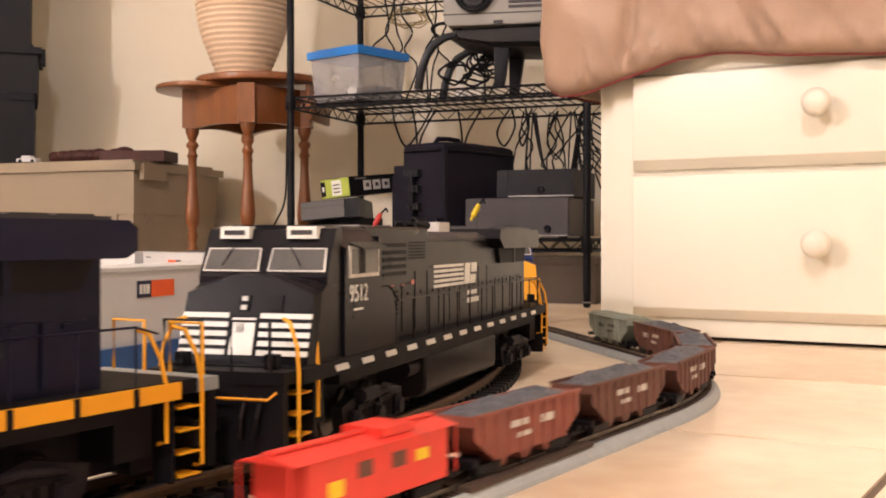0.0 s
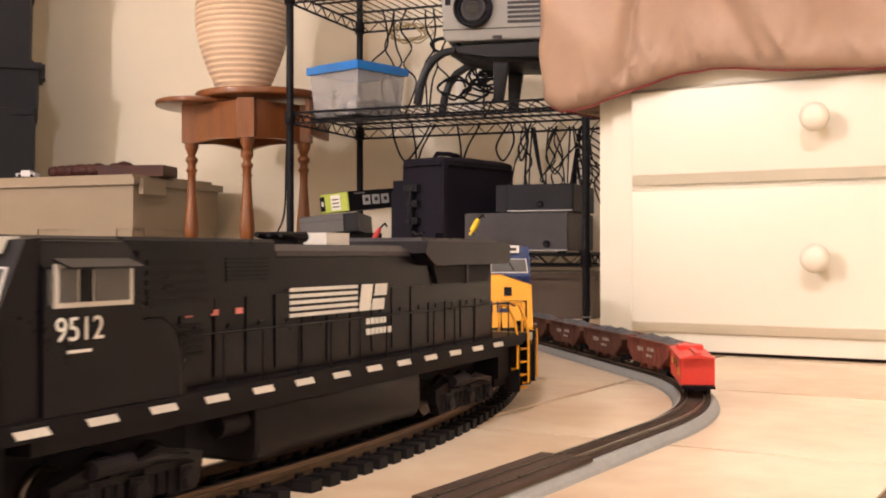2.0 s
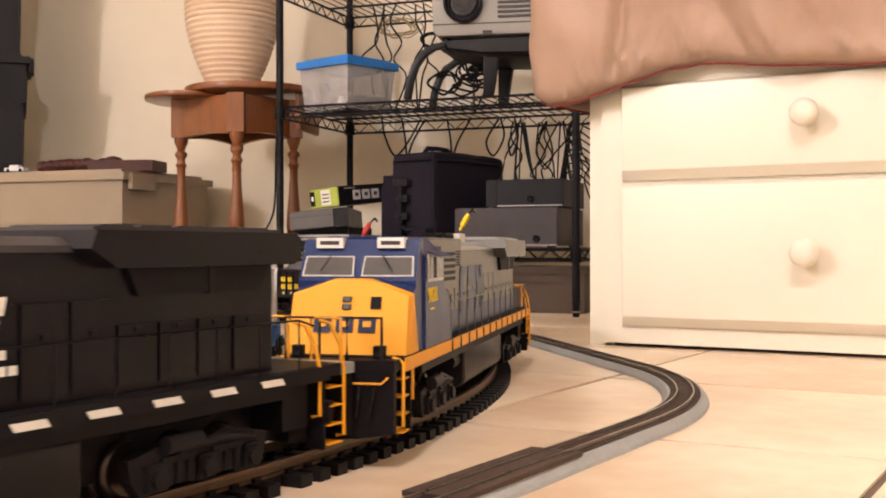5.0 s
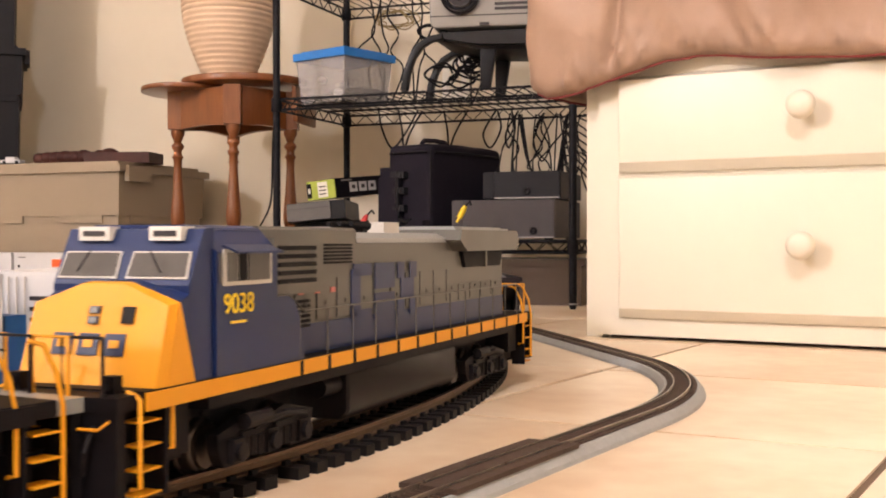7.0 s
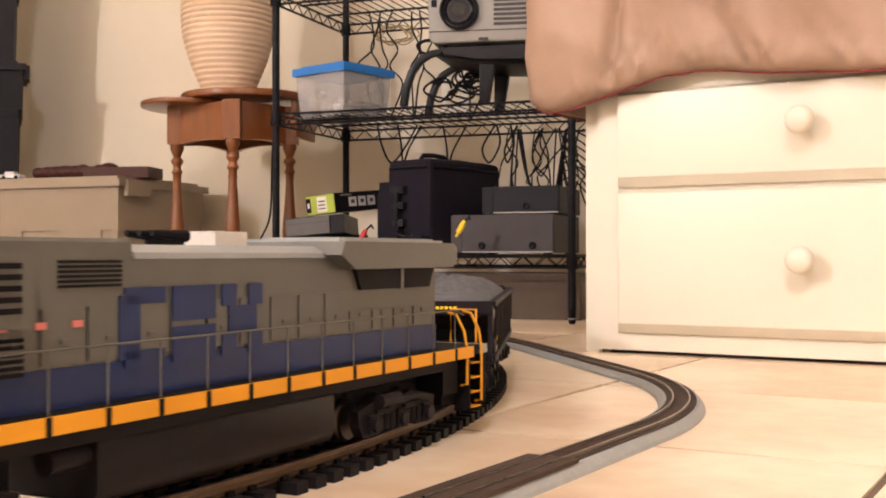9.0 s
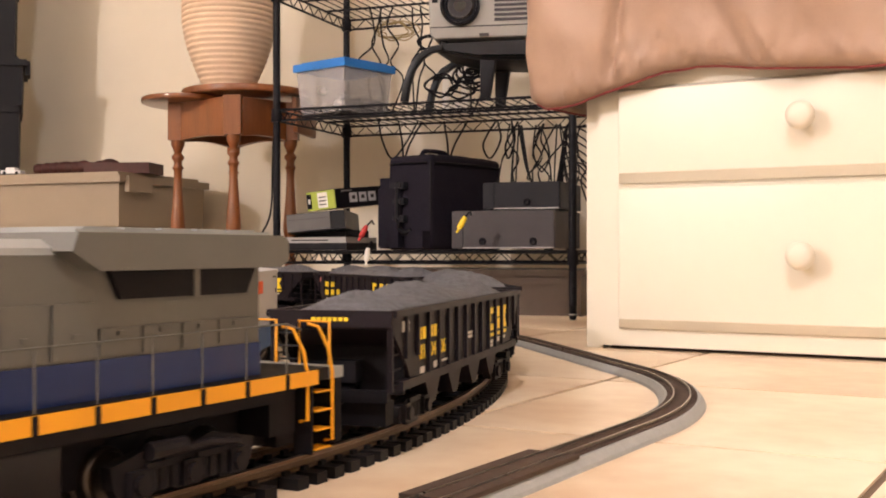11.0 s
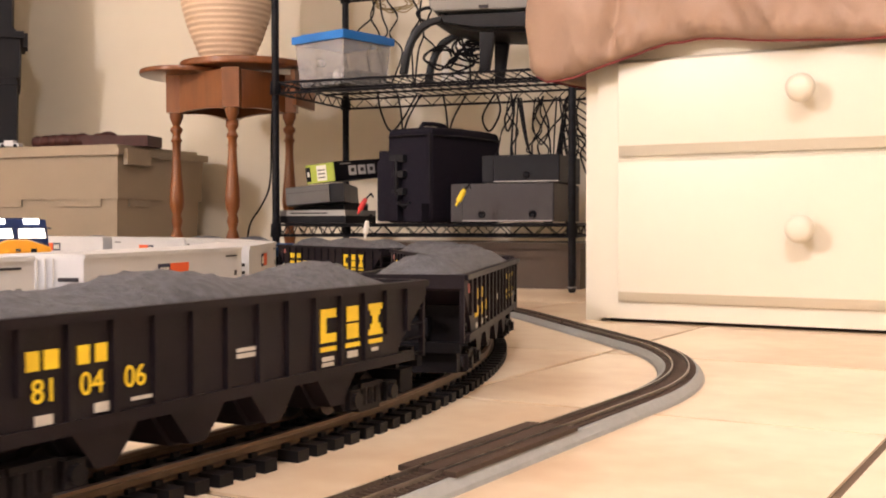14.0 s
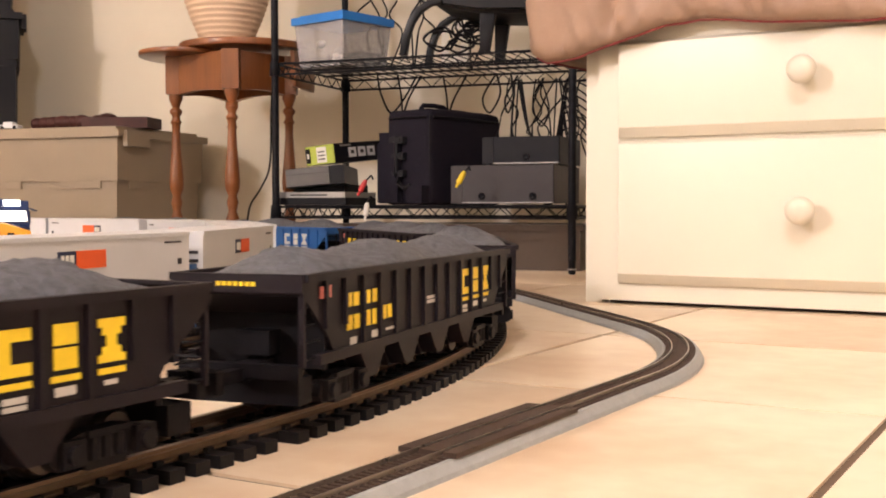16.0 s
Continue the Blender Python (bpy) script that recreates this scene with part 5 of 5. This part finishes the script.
                part("sill_mark", bm, M["markwhite"], ob, "slanted white sill mark")
        else:
            bars(ob, [(0.174 - k * 0.0395, 0.1775 - k * 0.0395, 0.0515, 0.0608) for k in range(13)], s * 0.0486, M["under"], "stanchion_foot")
        bars(ob, marks, s * 0.0357, M[mark_mat], "side_emblem")
        bars(ob, [(0.150 - k * 0.024, 0.157 - k * 0.024, 0.102, 0.1055) for k in range(3)], s * 0.0358, M["redlite"], "red_dash")
        if number:
            m = pose(0.251, s * 0.0482, 0.1015, 90, 0, 180 if s > 0 else 0)
            words("road_number", number, 0.0165, m, M[num_mat], ob)
            bars(ob, [(0.243, 0.259, 0.0905, 0.0920)], s * 0.0476, M[num_mat], "small_mark")
    for x in (-0.215, 0.205):
        truck(ob, x, 3, 0.0405, True, WHEEL_L)
    return ob


def coal_heap(L, W, z0, h, seed, nx=70, ny=18):
    bm = B()
    grid = []
    for i in range(nx + 1):
        row = []
        for j in range(ny + 1):
            u, v = i / nx, j / ny
            x, y = (u - 0.5) * L, (v - 0.5) * W
            env = min(1, math.sin(math.pi * u) * 2.2) * math.sin(math.pi * v) ** 0.7
            mound = 0.80 + 0.20 * math.cos((u * 2.6 - 0.5) * 2 * math.pi + seed)
            lump = noise.noise(Vector((x * 150 + seed * 9, y * 150, seed))) * 0.0016 + noise.noise(Vector((x * 420, y * 420 + seed, 1))) * 0.0012
            row.append(bm.verts.new((x, y, z0 + h * env * mound + lump * (0.4 + env))))
        grid.append(row)
    for i in range(nx):
        for j in range(ny):
            bm.faces.new((grid[i][j], grid[i + 1][j], grid[i + 1][j + 1], grid[i][j + 1]))
    return bm


def hopper(body, label, mark, seed, number="", alt=False):
    ob = thing("coal_hopper", label, "model coal car", group="coal hoppers")
    L, W, zt, zb = 0.455, 0.0475, 0.093, 0.040
    h = L / 2
    # side walls: sloping cut at both ends
    side = [(-h, zt), (-h, zt - 0.012), (-h + 0.036, 0.052), (-h + 0.045, zb), (h - 0.045, zb), (h - 0.036, 0.052), (h, zt - 0.012), (h, zt)]
    for s in (-1, 1):
        bm = B()
        prism(bm, side, min(s * W, s * (W - 0.003)), max(s * W, s * (W - 0.003)))
        part("side_wall", bm, M[body], ob)
        for k in range(14):
            x = -h + 0.030 + k * (L - 0.060) / 13
            bm = B()
            box(bm, x - 0.002, x + 0.002, min(s * W, s * (W + 0.0028)), max(s * W, s * (W + 0.0028)), zb + 0.002 if 1 < k < 12 else 0.058, zt - 0.003)
            part("side_rib", bm, M[body], ob)
        bm = B()
        box(bm, -h, h, min(s * (W - 0.003), s * (W + 0.0034)), max(s * (W - 0.003), s * (W + 0.0034)), zt - 0.003, zt + 0.002)
        part("top_rail", bm, M[body], ob)
        bm = B()
        box(bm, -h + 0.02, h - 0.02, min(s * (W - 0.004), s * (W + 0.002)), max(s * (W - 0.004), s * (W + 0.002)), zb - 0.005, zb + 0.002)
        part("side_sill", bm, M[body], ob)
    for s in (-1, 1):
        bm = B()
        prism(bm, [(s * (h - 0.001), zt), (s * (h - 0.004), zt), (s * (h - 0.004), zt - 0.010), (s * (h - 0.115), 0.036), (s * (h - 0.112), 0.034), (s * (h - 0.001), zt - 0.012)], -W + 0.003, W - 0.003)
        part("slope_sheet", bm, M[body], ob)
        bm = B()
        box(bm, min(s * (h - 0.004), s * (h + 0.002)), max(s * (h - 0.004), s * (h + 0.002)), -W, W, zt - 0.010, zt + 0.002)
        part("end_rail", bm, M[body], ob)
        bm = B()
        box(bm, min(s * (h - 0.120), s * h), max(s * (h - 0.120), s * h), -0.008, 0.008, 0.026, 0.036)
        box(bm, min(s * (h - 0.006), s * (h + 0.001)), max(s * (h - 0.006), s * (h + 0.001)), -0.044, 0.044, 0.028, 0.037)
        part("end_sill", bm, M["under"], ob)
        for y in (-W + 0.002, W - 0.002):
            bm = B()
            box(bm, min(s * (h - 0.003), s * h), max(s * (h - 0.003), s * h), y - 0.002, y + 0.002, 0.036, zt - 0.01)
            part("corner_post", bm, M[body], ob)
            o = 1 if y > 0 else -1
            for j in range(4):
                bm = B()
                tube(bm, [(s * (h + 0.001), y, 0.040 + j * 0.011), (s * (h - 0.032 + 0.006 * j), y, 0.040 + j * 0.011)], 0.0008, 4)
                part("grab_iron", bm, M["under"], ob)
        # the end is open here; a near-black plate stands in for its shade
        bm = B()
        box(bm, min(s * (h - 0.040), s * (h - 0.036)), max(s * (h - 0.040), s * (h - 0.036)), -W + 0.003, W - 0.003, 0.030, zt - 0.010)
        part("end_shade_plate", bm, M["under"], ob, "dark plate standing in for the shade under the slope sheet")
        boxpart("end_cylinder", (min(s * (h - 0.05), s * (h - 0.02)), max(s * (h - 0.05), s * (h - 0.02)), -0.012, 0.012, 0.040, 0.056), M["under"], ob, 0.003)
        bm = B()
        for k in range(7):
            x = -0.014 + k * 0.0042
            box(bm, min(s * (h + 0.0018), s * (h + 0.0026)), max(s * (h + 0.0018), s * (h + 0.0026)), x, x + 0.0030, zt - 0.0058, zt - 0.0030)
        part("end_marking", bm, M[mark], ob, "line of small yellow marks" if mark == "markyellow" else "")
        # dark filler added under the end to hide bright floor, ladder on end posts
        boxpart("under_end_fill", (min(s * (h - 0.100), s * (h - 0.030)), max(s * (h - 0.100), s * (h - 0.030)), -0.012, 0.012, 0.009, 0.0285), M["under"], ob, 0.002)
        boxpart("end_dark_fill", (min(s * (h - 0.026), s * (h - 0.007)), max(s * (h - 0.026), s * (h - 0.007)), -0.040, 0.040, 0.010, 0.0275), M["under"], ob, 0.003)
        for j in range(5):
            bm = B()
            tube(bm, [(s * (h + 0.0015), -W + 0.003, 0.040 + j * 0.0095), (s * (h + 0.0015), -W + 0.024, 0.040 + j * 0.0095)], 0.0009, 5)
            part("ladder_rung", bm, M["truck"], ob)
        bm = B()
        tube(bm, [(s * (h + 0.0015), -W + 0.024, 0.034), (s * (h + 0.0015), -W + 0.024, zt - 0.010)], 0.0009, 5)
        part("ladder_stile", bm, M["truck"], ob)
        coupler(ob, s * h, s)
    # outlet bays
    for k in range(4):
        x = -0.108 + k * 0.072
        bm = B()
        prism(bm, [(x - 0.034, 0.042), (x + 0.034, 0.042), (x + 0.009, 0.012), (x - 0.009, 0.012)], -0.030, 0.030)
        part("outlet_bay", bm, M[body], ob)
        for s in (-1, 1):
            bm = B()
            prism(bm, [(x - 0.030, 0.042), (x + 0.030, 0.042), (x + 0.007, 0.014), (x - 0.007, 0.014)], min(s * 0.030, s * 0.044), max(s * 0.030, s * 0.044))
            part("outlet_side", bm, M["hopblack"] if body == "hopblack" else M["under"], ob)
    bm = B()
    box(bm, -h + 0.05, h - 0.05, -0.006, 0.006, 0.018, 0.030)
    part("centre_sill", bm, M["under"], ob)
    part("coal_load", coal_heap(L - 0.012, 2 * W - 0.008, zt - 0.003, 0.021, seed), M["coal"], ob, "heaped grey-black coal load", 50)
    # markings as plain blocks
    for s in (-1, 1):
        y = s * (W + 0.0002)

        def put(rows, key, name="marking"):
            out = []
            for x0, x1, z0, z1 in rows:
                # positive side reads towards the rear of the travelling car
                a, b = (-x0, -x1) if s > 0 else (x0, x1)
                out.append((min(a, b), max(a, b), z0, z1))
            bars(ob, out, y, M[key], name)

        for k in range(3):
            x = 0.0820 + k * 0.0304
            put([(x, x + 0.019, 0.0530, 0.0562)], mark, "yellow_underline")
            if k == 0:
                put([(x, x + 0.007, 0.0590, 0.0815), (x + 0.007, x + 0.019, 0.0755, 0.0815), (x + 0.007, x + 0.019, 0.0590, 0.0650)], mark, "yellow_emblem_block")
            elif k == 1:
                put([(x + 0.002, x + 0.017, 0.0590, 0.0695), (x + 0.002, x + 0.017, 0.0710, 0.0815)], mark, "yellow_emblem_block")
            else:
                put([(x, x + 0.019, 0.0770, 0.0815), (x + 0.003, x + 0.016, 0.0730, 0.0770), (x + 0.006, x + 0.013, 0.0670, 0.0730), (x + 0.003, x + 0.016, 0.0630, 0.0670), (x, x + 0.019, 0.0590, 0.0630)],
                    mark, "yellow_emblem_block")
        if number:
            for txt, xx in zip(number.split(), (-0.152, -0.1215, -0.091)):
                m = pose((-1 if s > 0 else 1) * xx, y + s * 0.0004, 0.0585, 90, 0, 180 if s > 0 else 0)
                words("road_number", txt, 0.0165, m, M[mark], ob)
        else:
            put([(-0.163, -0.154, 0.053, 0.063), (-0.151, -0.142, 0.053, 0.063), (-0.131, -0.123, 0.053, 0.064), (-0.119, -0.112, 0.053, 0.064), (-0.100, -0.093, 0.055, 0.065), (-0.090, -0.083, 0.055, 0.065)], mark, "number_block")
        put([(-0.164, -0.155, 0.0690, 0.0785), (-0.152, -0.143, 0.0690, 0.0785), (-0.131, -0.123, 0.0690, 0.0785), (-0.119, -0.111, 0.0690, 0.0785)], mark, "yellow_mark_block")
        put([(-0.006, 0.012, 0.0585, 0.0612), (-0.006, 0.012, 0.0622, 0.0645), (0.084, 0.098, 0.0430, 0.0455), (0.084, 0.098, 0.0465, 0.0495), (-0.158, -0.147, 0.0425, 0.0475), (-0.120, -0.110, 0.0435, 0.0485), (-0.094, -0.076, 0.0460, 0.0478),
             (0.115, 0.128, 0.0460, 0.0505), (0.147, 0.156, 0.0475, 0.0500)], "rimwhite", "small_data_block")
        put([(-0.205, -0.188, 0.078, 0.086)], "redlite" if alt else "rimwhite", "placard")
    for x in (-0.155, 0.155):
        truck(ob, x, 2, 0.050, False, WHEEL_S)
    return ob


def container_car(label, blue_ends=False):
    ob = thing("container_car", label, "model container car", group="container cars")
    L, W, z0, z1 = 0.328, 0.041, 0.022, 0.112
    h = L / 2
    bm = B()
    box(bm, -h, h, -W, W, z0, z1)
    soften(bm, 0.0015, 1)
    con = part("container", bm, M["cwhite"], ob, "white shipping container")
    for s in (-1, 1):
        y = s * W
        for z in (z0, z1 - 0.004):
            bm = B()
            box(bm, -h, h, min(y - s * 0.001, y + s * 0.0012), max(y - s * 0.001, y + s * 0.0012), z, z + 0.004)
            part("side_rail", bm, M["cwhite"], con)
        bars(con, [(-0.032, 0.008, 0.083, 0.099)], y, M["corange"], "orange_panel")
        bars(con, [(0.0085, 0.032, 0.083, 0.099)], y, M["cnavy"], "navy_panel")
        bars(con, [(0.012, 0.017, 0.0865, 0.0955), (0.0185, 0.0225, 0.0865, 0.0955), (0.0245, 0.0285, 0.0865, 0.0955)], y + s * 0.0005, M["markwhite"], "emblem_block")
        bars(con, [(-0.150, -0.122, 0.1015, 0.1035), (-0.150, -0.144, 0.080, 0.086)], y, M["gunmetal"], "small_mark")
    for s in (-1, 1):
        x = s * h
        for yy in (-0.012, -0.004, 0.004, 0.012):
            bm = B()
            tube(bm, [(x + s * 0.0015, yy, z0 + 0.004), (x + s * 0.0015, yy, z1 - 0.004)], 0.0008, 5)
            part("door_rod", bm, M["rimwhite"], con)
        bm = B()
        for j in range(5):
            box(bm, min(x, x + s * 0.0008), max(x, x + s * 0.0008), 0.016, 0.036, 0.052 + j * 0.009, 0.0555 + j * 0.009)
        part("end_mark", bm, M["gunmetal"], con)
    # well with its end decks
    for s in (-1, 1):
        bm = B()
        prism(bm, [(-h - 0.004, 0.012), (h + 0.004, 0.012), (h + 0.004, 0.034), (h - 0.02, 0.040), (-h + 0.02, 0.040), (-h - 0.004, 0.034)], min(s * 0.0425, s * 0.046), max(s * 0.0425, s * 0.046))
        part("well_side", bm, M["wellblue"], ob, "blue well car side")
        if blue_ends:
            bm = B()
            x = s * (h + 0.006)
            box(bm, min(x, x + s * 0.022), max(x, x + s * 0.022), -0.036, 0.036, 0.030, 0.078)
            soften(bm, 0.003, 1)
            part("end_box", bm, M["wellblue"], ob, "blue end bulkhead")
        bm = B()
        x = s * (h + 0.004)
        box(bm, min(x, x + s * 0.022), max(x, x + s * 0.022), -0.040, 0.040, 0.024, 0.032)
        part("end_deck", bm, M["wellblue"], ob)
    bm = B()
    box(bm, -h, h, -0.040, 0.040, 0.013, 0.0215)
    part("well_floor", bm, M["under"], ob)
    for s in (-1, 1):
        truck(ob, s * (h + 0.008), 2, 0.028, False, WHEEL_S)
    return ob


def small_car(kind, label, seed=0):
    ob = thing({"caboose": "caboose", "hopper": "small_coal_hopper", "covered": "covered_hopper"}[kind], label, "model train car")
    L, W, zb, zt = 0.148, 0.0165, 0.010, 0.038
    h = L / 2
    key = {"caboose": "hored", "hopper": "hobrown", "covered": "hogreen"}[kind]
    if seed == 1:
        key = "hored2"
    if kind == "caboose":
        bm = B()
        box(bm, -h + 0.012, h - 0.012, -W, W, zb, zt)
        soften(bm, 0.001, 1)
        part("body", bm, M[key], ob)
        bm = B()
        prism(bm, [(-W - 0.0015, zt), (W + 0.0015, zt), (0, zt + 0.004)], -h + 0.002, h - 0.002, "x")
        part("roof", bm, M[key], ob)
        boxpart("cupola", (0.004, 0.034, -0.013, 0.013, zt + 0.002, zt + 0.0065), M[key], ob, 0.001)
        boxpart("roof_walk", (-h + 0.004, h - 0.004, -0.003, 0.003, zt + 0.004, zt + 0.0052), M[key], ob)
        for s in (-1, 1):
            bars(ob, [(-0.022, -0.010, 0.024, 0.032), (0.008, 0.020, 0.024, 0.032)], s * W, M["hobrown"], "window")
            bars(ob, [(-0.046, -0.034, 0.018, 0.026), (0.030, 0.042, 0.024, 0.030)], s * W, M["markyellow"], "yellow_mark")
            boxpart("end_step", (min(s * (h - 0.013), s * h), max(s * (h - 0.013), s * h), -W, W, 0.008, 0.011), M["under"], ob)
            for y in (-W + 0.001, W - 0.001):
                bm = B()
                tube(bm, [(s * (h - 0.001), y, 0.010), (s * (h - 0.001), y, zt)], 0.0006, 4)
                part("end_post", bm, M[key], ob)
    else:
        for s in (-1, 1):
            bm = B()
            prism(bm, [(-h + 0.003, zt), (-h + 0.003, 0.024), (-h + 0.026, zb), (h - 0.026, zb), (h - 0.003, 0.024), (h - 0.003, zt)], min(s * W, s * (W - 0.0012)), max(s * W, s * (W - 0.0012)))
            part("side_wall", bm, M[key], ob)
            for k in range(9):
                x = -h + 0.012 + k * (L - 0.024) / 8
                boxpart("side_rib", (x - 0.0008, x + 0.0008, min(s * W, s * (W + 0.0012)), max(s * W, s * (W + 0.0012)), 0.020 if k in (0, 8) else zb, zt), M[key], ob)
            boxpart("top_rail", (-h + 0.003, h - 0.003, min(s * (W - 0.001), s * (W + 0.0015)), max(s * (W - 0.001), s * (W + 0.0015)), zt - 0.0008, zt + 0.0012), M[key], ob)
            bars(ob, [(-0.030, -0.006, 0.026, 0.030), (-0.020, -0.002, 0.019, 0.022), (0.012, 0.030, 0.024, 0.029)], s * (W + 0.0002), M["rimwhite" if kind == "hopper" else "gunmetal"], "side_mark")
            boxpart("end_sill", (min(s * (h - 0.006), s * h), max(s * (h - 0.006), s * h), -W, W, 0.009, 0.013), M["under"], ob)
            bm = B()
            prism(bm, [(s * (h - 0.003), zt), (s * (h - 0.005), zt), (s * (h - 0.034), 0.011), (s * (h - 0.031), 0.011), (s * (h - 0.003), zt - 0.006)], -W + 0.001, W - 0.001)
            part("slope_sheet", bm, M[key], ob)
        for k in range(3):
            x = -0.032 + k * 0.032
            bm = B()
            prism(bm, [(x - 0.014, 0.012), (x + 0.014, 0.012), (x + 0.004, 0.003), (x - 0.004, 0.003)], -0.012, 0.012)
            part("outlet_bay", bm, M[key], ob)
        if kind == "hopper":
            part("coal_load", coal_heap(L - 0.012, 2 * W - 0.003, zt - 0.001, 0.0065, seed + 3, 36, 10), M["coal"], ob, "grey-black coal load", 50)
        else:
            bm = B()
            prism(bm, [(-W, zt), (W, zt), (W - 0.004, zt + 0.004), (-W + 0.004, zt + 0.004)], -h + 0.004, h - 0.004, "x")
            part("roof", bm, M[key], ob)
            for k in range(4):
                boxpart("hatch", (-0.054 + k * 0.030, -0.036 + k * 0.030, -0.006, 0.006, zt + 0.004, zt + 0.0055), M[key], ob, 0.0008)
    boxpart("underframe", (-h, h, -0.004, 0.004, 0.006, 0.010), M["under"], ob)
    for s in (-1, 1):
        x = s * (h - 0.026)
        for y in (-0.0115, 0.0115):
            boxpart("truck_frame", (x - 0.014, x + 0.014, y - 0.0015, y + 0.0015, 0.0025, 0.0075), M["truck"], ob, 0.0008)
        for dx in (-0.010, 0.010):
            bm = B()
            for y in (-0.0095, 0.0075):
                lathe(bm, [(0.0048, y), (0.0048, y + 0.002)], 14, (x + dx, 0, 0.0048), "y")
            tube(bm, [(x + dx, -0.008, 0.0048), (x + dx, 0.008, 0.0048)], 0.0012, 5)
            part("wheel_set", bm, M["under"], ob)
    return ob


# ---- trains ----
# plain blocks stand in for the painted emblems
NS_MARKS = [(-0.038, 0.050, 0.0965 + j * 0.0042, 0.0989 + j * 0.0042) for j in range(5)]
NS_MARKS += [(-0.0565, -0.0405, 0.0965, 0.1157, -0.004), (-0.0770, -0.0590, 0.0965, 0.1047, -0.0018), (-0.0812, -0.0632, 0.1070, 0.1157, -0.0018)]
NS_MARKS += [(-0.0560 - k * 0.0066, -0.0510 - k * 0.0066, 0.0862, 0.0908) for k in range(5)]
NS_MARKS += [(-0.0560 - k * 0.0066, -0.0510 - k * 0.0066, 0.0785, 0.0830) for k in range(6)]
C_MARKS = [(0.040, 0.072, 0.112, 0.121), (0.040, 0.072, 0.078, 0.087), (0.060, 0.076, 0.082, 0.117),
           (-0.004, 0.034, 0.101, 0.121), (-0.004, 0.034, 0.078, 0.098),
           (-0.050, -0.036, 0.108, 0.121), (-0.024, -0.010, 0.108, 0.121), (-0.044, -0.016, 0.092, 0.108), (-0.050, -0.036, 0.078, 0.092), (-0.024, -0.010, 0.078, 0.092)]

lead = locomotive("dark navy model diesel locomotive with a yellow sill stripe", "navy", "navy", "cyellow", "cyellow", "gunmetal", "cyellow", "navy")
second = locomotive("black model diesel locomotive with white nose stripes and white side markings", "locoblack", "locoblack", "locoblack", "under", "gunmetal", "cyellow", "locoblack",
                    stripes=True, number="9512", marks=NS_MARKS)
third = locomotive("blue, grey and yellow model diesel locomotive with yellow nose", "cgrey", "cblue", "cyellow", "cyellow", "roofgrey", "cyellow", "cgrey", low="cblue",
                   number="9038", num_mat="markyellow", marks=C_MARKS, mark_mat="cblue")
rear_unit = locomotive("blue and yellow model diesel locomotive with lit windows and lamps", "cgrey", "cblue", "cyellow", "cyellow", "roofgrey", "cyellow", "cgrey", low="cblue", lit=True)

h_num = hopper("hopblack", "black model coal hopper with yellow markings and heaped coal", "markyellow", 0.3, number="81 04 06")
h_alt = hopper("hopblack", "black model coal hopper with yellow blocks and an orange placard", "markyellow", 1.1, alt=True)
h_blue = hopper("wellblue", "blue model coal hopper with heaped coal", "rimwhite", 2.0)
MAIN = [(h_num, 0.712), (h_alt, 1.239), (copy_thing(h_alt, pose(0, 0, 0)), 1.766), (copy_thing(h_alt, pose(0, 0, 0)), 2.293), (h_blue, 2.820),
        (copy_thing(h_blue, pose(0, 0, 0)), 3.347), (copy_thing(h_alt, pose(0, 0, 0)), 3.874)]

box_a = container_car("white model container on a blue well car with orange panel")
box_b = container_car("white model container on a blue well car with blue bulkhead", True)
INNER = []
for k in range(-3, 5):
    INNER.append((box_a if k == -3 else copy_thing(box_a, pose(0, 0, 0)), k * 0.728))
    INNER.append((box_b if k == -3 else copy_thing(box_b, pose(0, 0, 0)), k * 0.728 + 0.350))

SMALL = [(small_car("caboose", "bright red model caboose with yellow marks"), 0.0)]
s1 = small_car("hopper", "red oxide small model coal hopper with coal load", 1)
s2 = small_car("hopper", "brown small model coal hopper with coal load", 2)
SMALL += [(s1, 0.165), (s2, 0.330)] + [(copy_thing(s2, pose(0, 0, 0)), 0.165 * k) for k in (3, 4, 5)]
SMALL += [(small_car("covered", "grey-green small model covered hopper"), 0.990)]
for ob, _ in MAIN:
    tagged(ob, group="coal hoppers of the long train")


def motions():
    """The trains run round their loops all through the clip."""
    steps = [k * 0.5 for k in range(33)]
    main = lambda q: loop(q, R_MAIN)
    for ob, q0, half in [(lead, -1.385, 0.21), (second, -0.645, 0.21), (third, 0.076, 0.21)] + [(o, q, 0.155) for o, q in MAIN]:
        walk(ob, [(t, on(main, q0 + main_q(t), half, RAIL, True)) for t in steps])
    inner = lambda q: loop(q, R_INNER)
    shift = R_INNER * (HEAD - math.pi / 2)
    slow = lambda t: 0.0065 * max(0.0, t - 13.0) ** 2
    for ob, q0 in INNER:
        walk(ob, [(t, on(inner, q0 + 0.164 - 0.378 - 0.100 * (t - 13.2) + slow(t) - shift, 0.17, RAIL, True)) for t in steps])
    for ob, q0 in SMALL:
        walk(ob, [(t, on(ho, q0 - 0.49 + 0.062 + 0.339 * t, 0.048, 0.0122, False)) for t in steps])
    core = lambda q: loop(q, R_CORE)
    walk(rear_unit, [(t, on(core, 0.96 - 0.092 * (t - 13.2) + slow(t), 0.21, RAIL, True)) for t in steps])


tiles()
motions()
